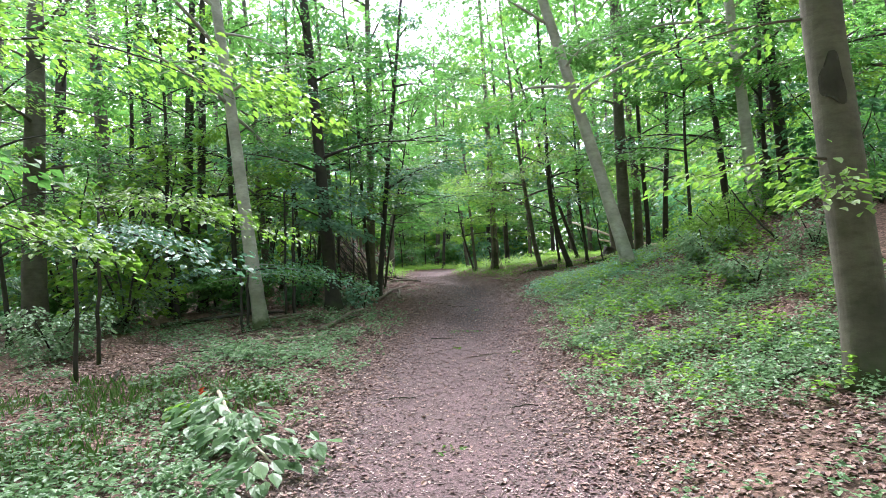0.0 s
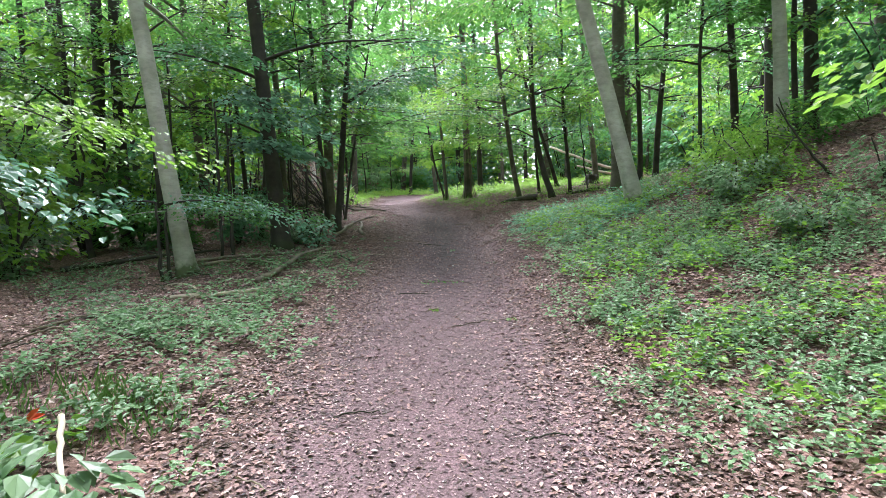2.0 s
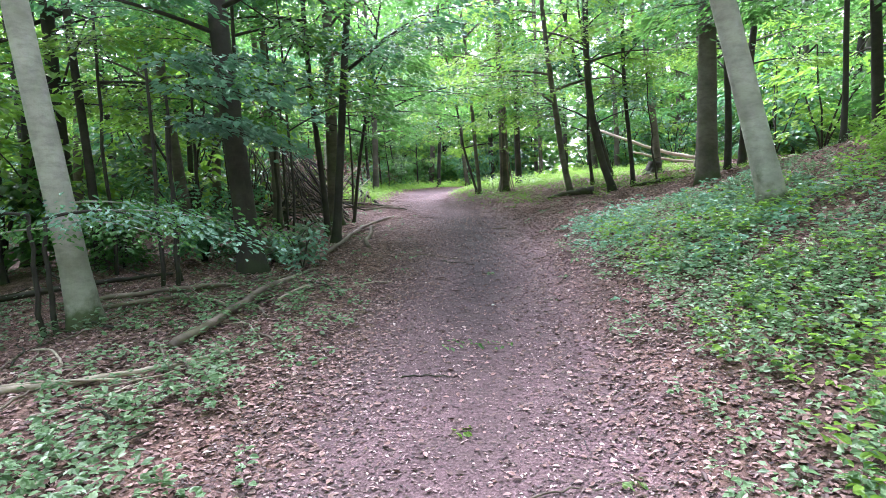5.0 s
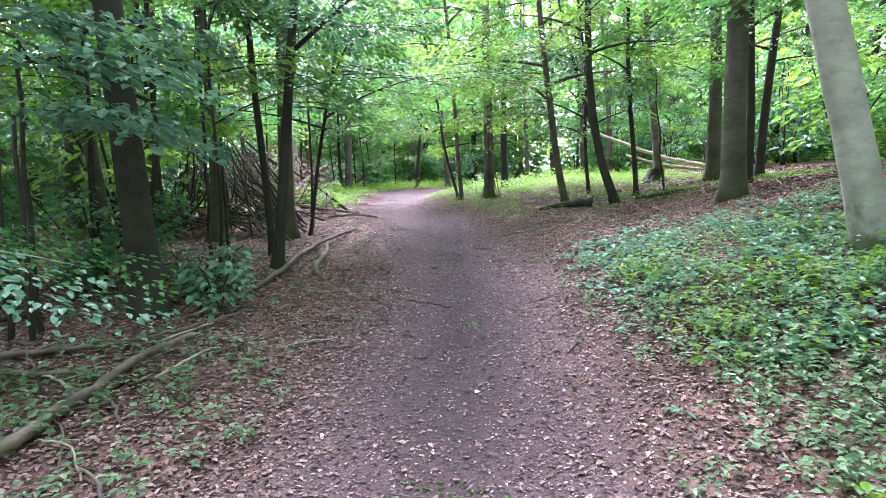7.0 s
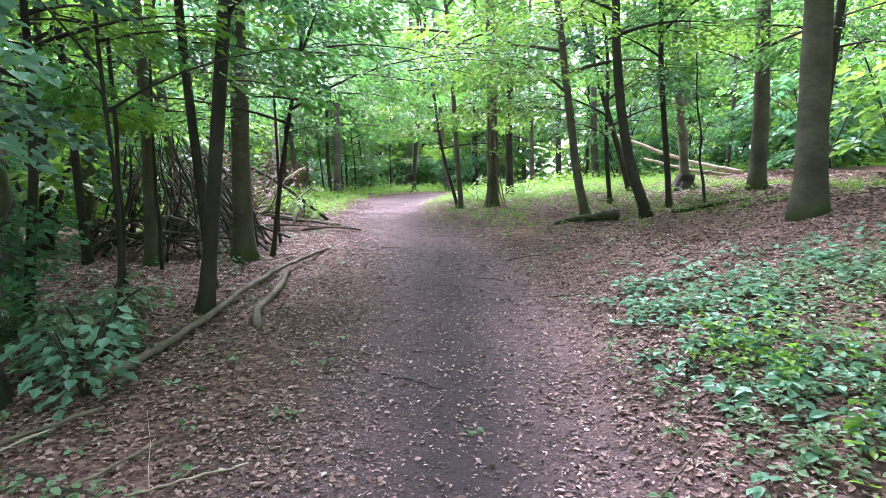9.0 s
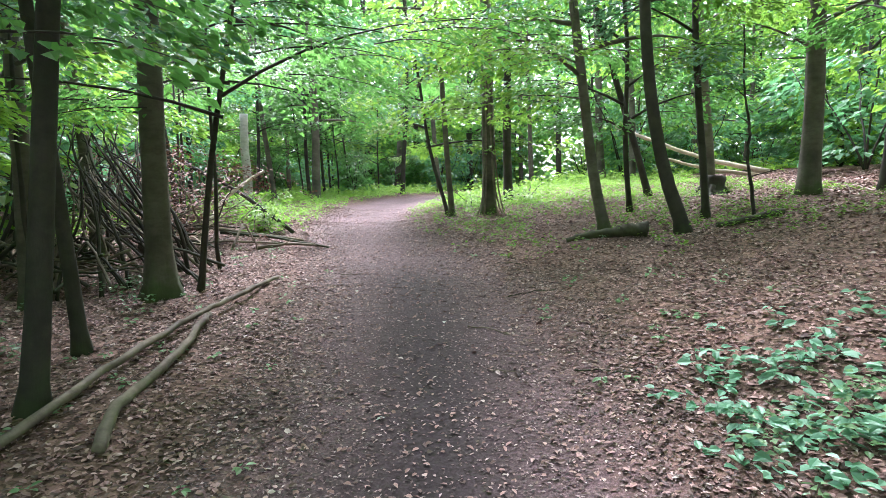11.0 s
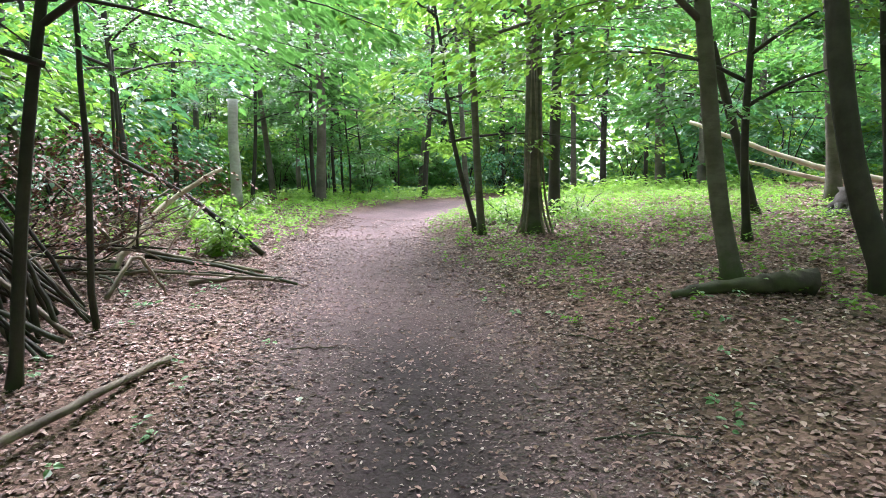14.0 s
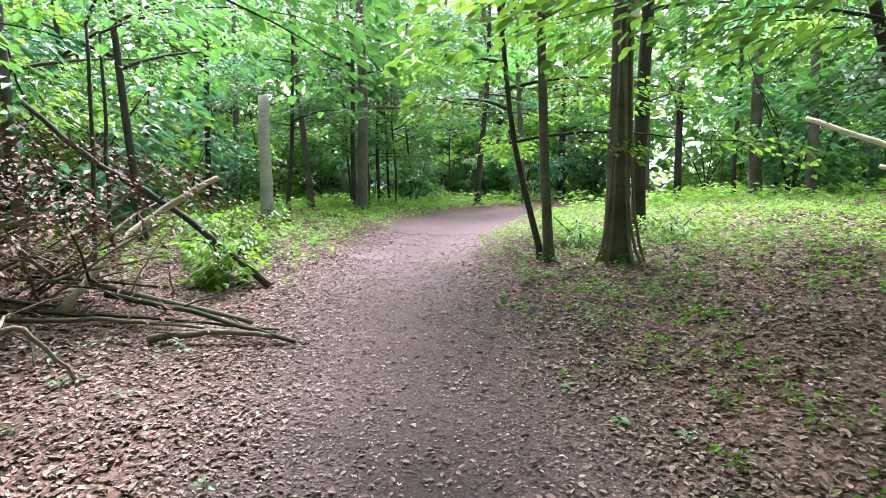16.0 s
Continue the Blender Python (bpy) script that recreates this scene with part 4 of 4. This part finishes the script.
dead_branch("mossy_log", [(3.2, 16.1, 0.04), (3.7, 16.35, 0.06), (4.3, 16.65, 0.05)], 0.04, 0.05, M_LOG, "thin mossy log in the leaf litter", 72, "log", "logs", sides=12)
dead_branch("fallen_log", [(7.9, 24.9, 2.5), (6.3, 25.1, 2.85), (5.1, 25.4, 3.35), (3.8, 25.8, 3.95)], 0.075, 0.045, M_BARE, "pale barkless fallen trunk propped above the ground", 73, "log", "logs", sides=10, ground=False)
dead_branch("fallen_log", [(7.7, 25.0, 2.38), (6.3, 25.2, 2.6), (5.0, 25.5, 3.0)], 0.06, 0.04, M_BARE, "pale barkless fallen trunk propped above the ground", 74, "log", "logs", sides=10, ground=False)
for i, (a, b, c, e) in enumerate(((0.35, 4.4, 0.5, 0.15), (-0.45, 5.9, 0.4, 0.05), (0.9, 8.6, 0.35, 0.3), (-0.7, 10.2, 0.5, -0.2), (0.55, 10.1, 0.45, 0.05), (0.75, 12.2, 0.35, -0.3), (-0.1, 13.4, 0.4, -0.25),
                                  (0.3, 14.3, 0.5, -0.1), (-1.2, 10.7, 0.7, -0.3), (-0.3, 2.2, 0.3, 0.1), (-1.9, 15.4, 0.3, 0.1), (0.2, 15.9, 0.4, -0.3), (-0.6, 1.4, 0.25, -0.12), (0.95, 1.9, 0.3, 0.05))):
    dead_branch("twig", [(a, b, 0.008), (a + c / 2, b + e / 2 + 0.03, 0.012), (a + c, b + e, 0.008)], 0.007, 0.004, (M_DEADWOOD, M_DARK)[i % 2], "thin dry twig lying on the path", 200 + i, "twig", "twigs on the path", sides=5)

v_rng = np.random.default_rng(88)
for i in range(46):
    a, b, turn, ln = -1.5 - 2.4 * v_rng.random(), 1.6 + 7.0 * v_rng.random(), v_rng.random() * 3.14, 0.35 + 0.7 * v_rng.random()
    dead_branch("dead_stick", [(a, b, 0.015), (a + ln / 2 * math.cos(turn), b + ln / 2 * math.sin(turn), 0.04 + 0.05 * v_rng.random()), (a + ln * math.cos(turn + 0.2), b + ln * math.sin(turn + 0.2), 0.02)], 0.006 + 0.012 * v_rng.random(), 0.005,
                (M_DEADWOOD, M_BARE, M_DARK, M_DEADWOOD)[i % 4], "dry dead stick lying among the verge plants", 700 + i, "stick", "sticks on the verge", 1, 6)

# the heap of cut branches at the bend
dead_branch("fallen_branch", [(-3.85, 18.9, 0.02), (-4.9, 18.7, 0.85), (-5.88, 18.5, 1.42), (-6.6, 18.4, 2.05)], 0.04, 0.03, M_DARK, "long dark pole propped on the branch heap", 81, "branch", "branch heap", 3)
dead_branch("fallen_branch", [(-4.9, 17.2, 0.02), (-4.85, 17.7, 0.45), (-4.79, 18.2, 0.8), (-4.26, 18.6, 1.25)], 0.045, 0.03, M_BARE, "pale bare broken branch standing in the heap", 82, "branch", "branch heap", 1)
for i, (x0, y0, h0, x1, y1, h1, r) in enumerate(((-6.6, 17.6, .25, -3.1, 17.4, .12, .04), (-4.6, 17.4, .2, -2.65, 17.3, .05, .03), (-5.0, 16.8, .06, -3.4, 17.25, .08, .025), (-3.75, 16.95, .04, -2.75, 17.35, .06, .035),
                                                 (-5.6, 17.0, .05, -2.9, 17.5, .05, .02), (-5.4, 16.5, .1, -4.4, 17.9, .5, .02), (-6.3, 16.9, .1, -4.9, 17.5, 1.0, .02), (-6.4, 17.3, .1, -5.0, 17.2, 1.4, .018),
                                                 (-6.6, 16.6, .1, -5.1, 17.0, .9, .018), (-6.0, 17.9, .1, -4.6, 17.3, .8, .02), (-6.8, 17.1, .2, -4.2, 17.6, .3, .025), (-5.6, 17.6, .1, -6.6, 17.2, 1.7, .018),
                                                 (-4.2, 17.8, .02, -4.0, 17.5, .5, .012), (-6.2, 16.4, .3, -4.6, 16.9, .2, .03), (-7.0, 16.2, .05, -5.0, 16.4, .1, .03))):
    dead_branch("fallen_branch", [(x0, y0, h0), ((x0 + x1) / 2, (y0 + y1) / 2, (h0 + h1) / 2 + 0.06), (x1, y1, h1)], r, r * 0.5, (M_DEADWOOD, M_DARK, M_DEADWOOD)[i % 3], "bare cut branch in the heap at the bend", 220 + i, "branch", "branch heap", 3, 7)
w_rng = np.random.default_rng(9)
for i in range(26):
    a, b, turn, ln = -6.4 + 1.9 * w_rng.random(), 16.7 + 1.1 * w_rng.random(), w_rng.normal(0, 0.8), 0.5 + 0.9 * w_rng.random()
    h0, h1 = 0.05 + 0.7 * w_rng.random() ** 2, 0.1 + 1.3 * w_rng.random() ** 1.5
    dead_branch("fallen_branch", [(a, b, h0), (a + ln / 2 * math.cos(turn), b + ln / 2 * math.sin(turn), (h0 + h1) / 2 + 0.08), (a + ln * math.cos(turn), b + ln * math.sin(turn), h1)], 0.01 + 0.012 * w_rng.random(), 0.006,
                (M_DEADWOOD, M_DARK, M_BARE, M_DEADWOOD)[i % 4], "thin bare twig in the heap at the bend", 800 + i, "branch", "branch heap", 2, 6)
fans = [spray(w_rng, (-5.4 + w_rng.normal(0, 0.5), 17.3 + w_rng.normal(0, 0.25), 0), (w_rng.normal(), w_rng.normal(), -0.5), 0.7, 0.5, 60, 0.055) for _ in range(64)]
wl = joined(fans)
wl[0][:, 2] += gz(-5.4, 17.3) + 0.55 + 1.2 * np.repeat(w_rng.random(64), 60)
tagged(new("withered_leaves", leaf_mesh("withered_leaves", wl, M_RUST, True)), "withered rust-brown leaves on the cut branches", "dead leaves", kind="stuff")

# a den of sticks leant against a tree
d_rng = np.random.default_rng(12)
for i in range(84):
    a = d_rng.random() * 6.28
    r = 1.0 + 0.55 * d_rng.random()
    cx, cy = -5.3, 15.0
    bx, by = cx + r * math.cos(a) * 1.15, cy + r * math.sin(a) * 0.8
    hh = 1.0 + 1.1 * d_rng.random()
    f = 0.1 + 0.5 * d_rng.random()
    bow, sag = d_rng.normal(0, 0.22), d_rng.normal(0, 0.15)
    dead_branch("den_stick", [(bx, by, 0.0), (cx + (bx - cx) * 0.7 + bow, cy + (by - cy) * 0.6, hh * 0.4 + sag * 0.6), (cx + (bx - cx) * 0.5 + bow * 1.3 - 0.2, cy + (by - cy) * 0.45, hh * 0.7 + sag), (cx + (bx - cx) * f - 0.25, cy + (by - cy) * f + 0.3, hh)], 0.014 + 0.016 * d_rng.random(), 0.008, (M_DARK, M_DEADWOOD, M_DARK)[i % 3],
                "dead stick leant up in a den of branches", 300 + i, "branch", "den of sticks", 1, 6)
for i in range(44):
    a, bx, by = d_rng.random() * 3.14, -5.2 + d_rng.normal(0, 0.8), 14.4 + d_rng.normal(0, 0.4)
    dead_branch("den_stick", [(bx - 0.7 * math.cos(a), by - 0.35 * math.sin(a), 0.06 + 0.55 * d_rng.random()), (bx, by, 0.15 + 0.6 * d_rng.random()), (bx + 0.7 * math.cos(a), by + 0.35 * math.sin(a), 0.06 + 0.3 * d_rng.random())],
                0.02, 0.01, (M_DEADWOOD, M_DARK)[i % 2], "dead stick heaped at a den of branches", 400 + i, "branch", "den of sticks", 0, 6)


# ---- a root stump, a crooked stem, a fresh cut bough and a pale leaf ----
def stump(x, y):
    rng = np.random.default_rng(33)
    ob = thing("tree_stump", x, y, gz(x, y), "dark rotten stump with torn roots", "stump")
    z = np.linspace(-0.15, 0.42, 9)
    line = np.stack([0.08 * z, 0 * z, z], -1)
    part("body", tubes_mesh("body", [tube(line, 0.2 + 0.16 * np.exp(-np.clip(z, 0, 1) / 0.12), 14, 1 + rng.normal(0, 0.16, (9, 14)))], M_DARK), ob)
    for k in range(7):
        a = k * 0.9 + rng.normal(0, 0.2)
        s = np.linspace(0, 1, 7)
        pts = np.stack([np.cos(a) * (0.12 + 0.3 * s), np.sin(a) * (0.12 + 0.3 * s), 0.2 - 0.22 * s], -1) + rng.normal(0, 0.02, (7, 3))
        part("root", tubes_mesh("root", [tube(pts, 0.09 * (1 - 0.75 * s), 7)], M_DARK), ob)


stump(4.72, 20.45)
dead_branch("crooked_stem", [(3.97, 16.75, -0.05), (3.9, 16.75, 0.5), (3.82, 16.75, 0.9), (3.86, 16.75, 1.3), (3.74, 16.75, 1.9), (3.72, 16.75, 2.8)], 0.03, 0.012, M_DARK, "thin crooked dead stem standing among the leaves", 91, "stem", "dead stems", 5, 7)
dead_branch("crooked_stem", [(5.4, 6.6, -0.05), (5.1, 6.55, 0.35), (4.8, 6.5, 0.8), (4.6, 6.5, 1.2)], 0.022, 0.01, M_DARK, "thin crooked dead stem standing on the bank", 92, "stem", "dead stems", 4, 6)


def cut_bough():
    r = np.random.default_rng(51)
    ob = thing("cut_bough", -1.35, 0.95, gz(-1.35, 0.95), "fresh cut bough with limp green leaves on the verge", "branch")
    pts = stick_points(r, [(-0.45, 0.75, 0.24), (-0.15, 0.35, 0.16), (0.25, -0.1, 0.07), (0.8, -0.75, 0.04)], 0.004)
    part("stem", tubes_mesh("stem", [tube(pts, np.linspace(0.02, 0.008, len(pts)), 7)], M_BARE), ob)
    fans = [spray(r, pts[int(i)] + [0, 0, 0.05], (math.cos(a), math.sin(a), 0.1), 0.45, 0.4, 24, 0.13) for i, a in zip(np.linspace(5, len(pts) - 1, 9), (-1.2, -2.4, -0.4, -2.0, -1.5, -2.8, -0.9, 0.1, -1.7))]
    part("foliage", leaf_mesh("foliage", joined(fans), M_HERB, True), ob)
    fans = [spray(r, (-0.45, 0.6, 0.12), (math.cos(a), math.sin(a), 0.2), 0.32, 0.3, 14, 0.12) for a in (2.0, 3.6, -1.6)]
    part("pale_foliage", leaf_mesh("pale_foliage", joined(fans), M_YOUNG, True), ob, "yellowing leaves")
    part("red_leaf", leaf_mesh("red_leaf", (np.array([[-0.68, 0.75, 0.2], [-0.67, 0.77, 0.21]]), np.array([[0.5, 0.1, 0.6], [0.8, 0.3, 0.3]]), np.array([[0, -1.0, 0.4], [0, -1, 0.8]]), np.array([0.11, 0.08]), np.array([0.05, 0.04])), M_RED, True), ob, "red withered leaf")


cut_bough()


# leafy sprigs that have dropped on the path
def sprig(x, y, az, length, count, mat, seed):
    r = np.random.default_rng(seed)
    ob = thing("fallen_sprig", x, y, gz(x, y), "small withering leafy sprig dropped on the path", "sprig", "sprigs on the path")
    w = np.array([math.cos(az), math.sin(az), 0])
    s = np.linspace(0, 1, 6)
    part("twig", tubes_mesh("twig", [tube(w * (s * length)[:, None] + np.array([0, 0, 0.012]) + r.normal(0, 0.004, (6, 3)), 0.004 - 0.002 * s, 5)], M_DEADWOOD), ob)
    lv = spray(r, (0, 0, 0.02), w, length, length * 0.6, count, 0.045, 0.0)
    lv[0][:, 2] = 0.012 + 0.02 * r.random(count)
    part("foliage", leaf_mesh("foliage", lv, mat, True), ob)


sprig(-0.25, 6.65, -0.05, 0.65, 26, M_LEAF, 601)
sprig(0.02, 5.07, 0.4, 0.16, 10, M_YOUNG, 602)
sprig(0.72, 7.9, 0.8, 0.26, 14, M_HERB, 603)
sprig(0.4, 0.8, 0.5, 0.26, 12, M_GRASS, 604)
sprig(0.85, 4.57, 0.2, 0.2, 12, M_GRASS, 605)
sprig(-0.05, 9.4, 0.3, 0.14, 8, M_HERB, 606)
sprig(0.12, 12.35, -0.1, 0.3, 12, M_CRUMB, 607)
pale = leaf_mesh("pale_leaf", (np.array([[0.0, 0, 0.012]]), np.array([[1.0, 0.2, 0.05]]), np.array([[0.1, -0.15, 1.0]]), np.array([0.065]), np.array([0.046])), dead_leaf("pale_leaf", [(0.0, (0.38, 0.42, 0.34)), (1.0, (0.42, 0.45, 0.37))]), True)
for lx, ly in ((-1.5, 14.6), (0.15, 7.9), (-0.55, 11.6), (-0.34, 13.57)):
    o = new("pale_leaf", pale)
    o.location, o.rotation_euler = (lx, ly, gz(lx, ly)), (0, 0, lx * 5)
    tagged(o, "pale green fallen leaf lying face down", "leaf", "pale fallen leaves")
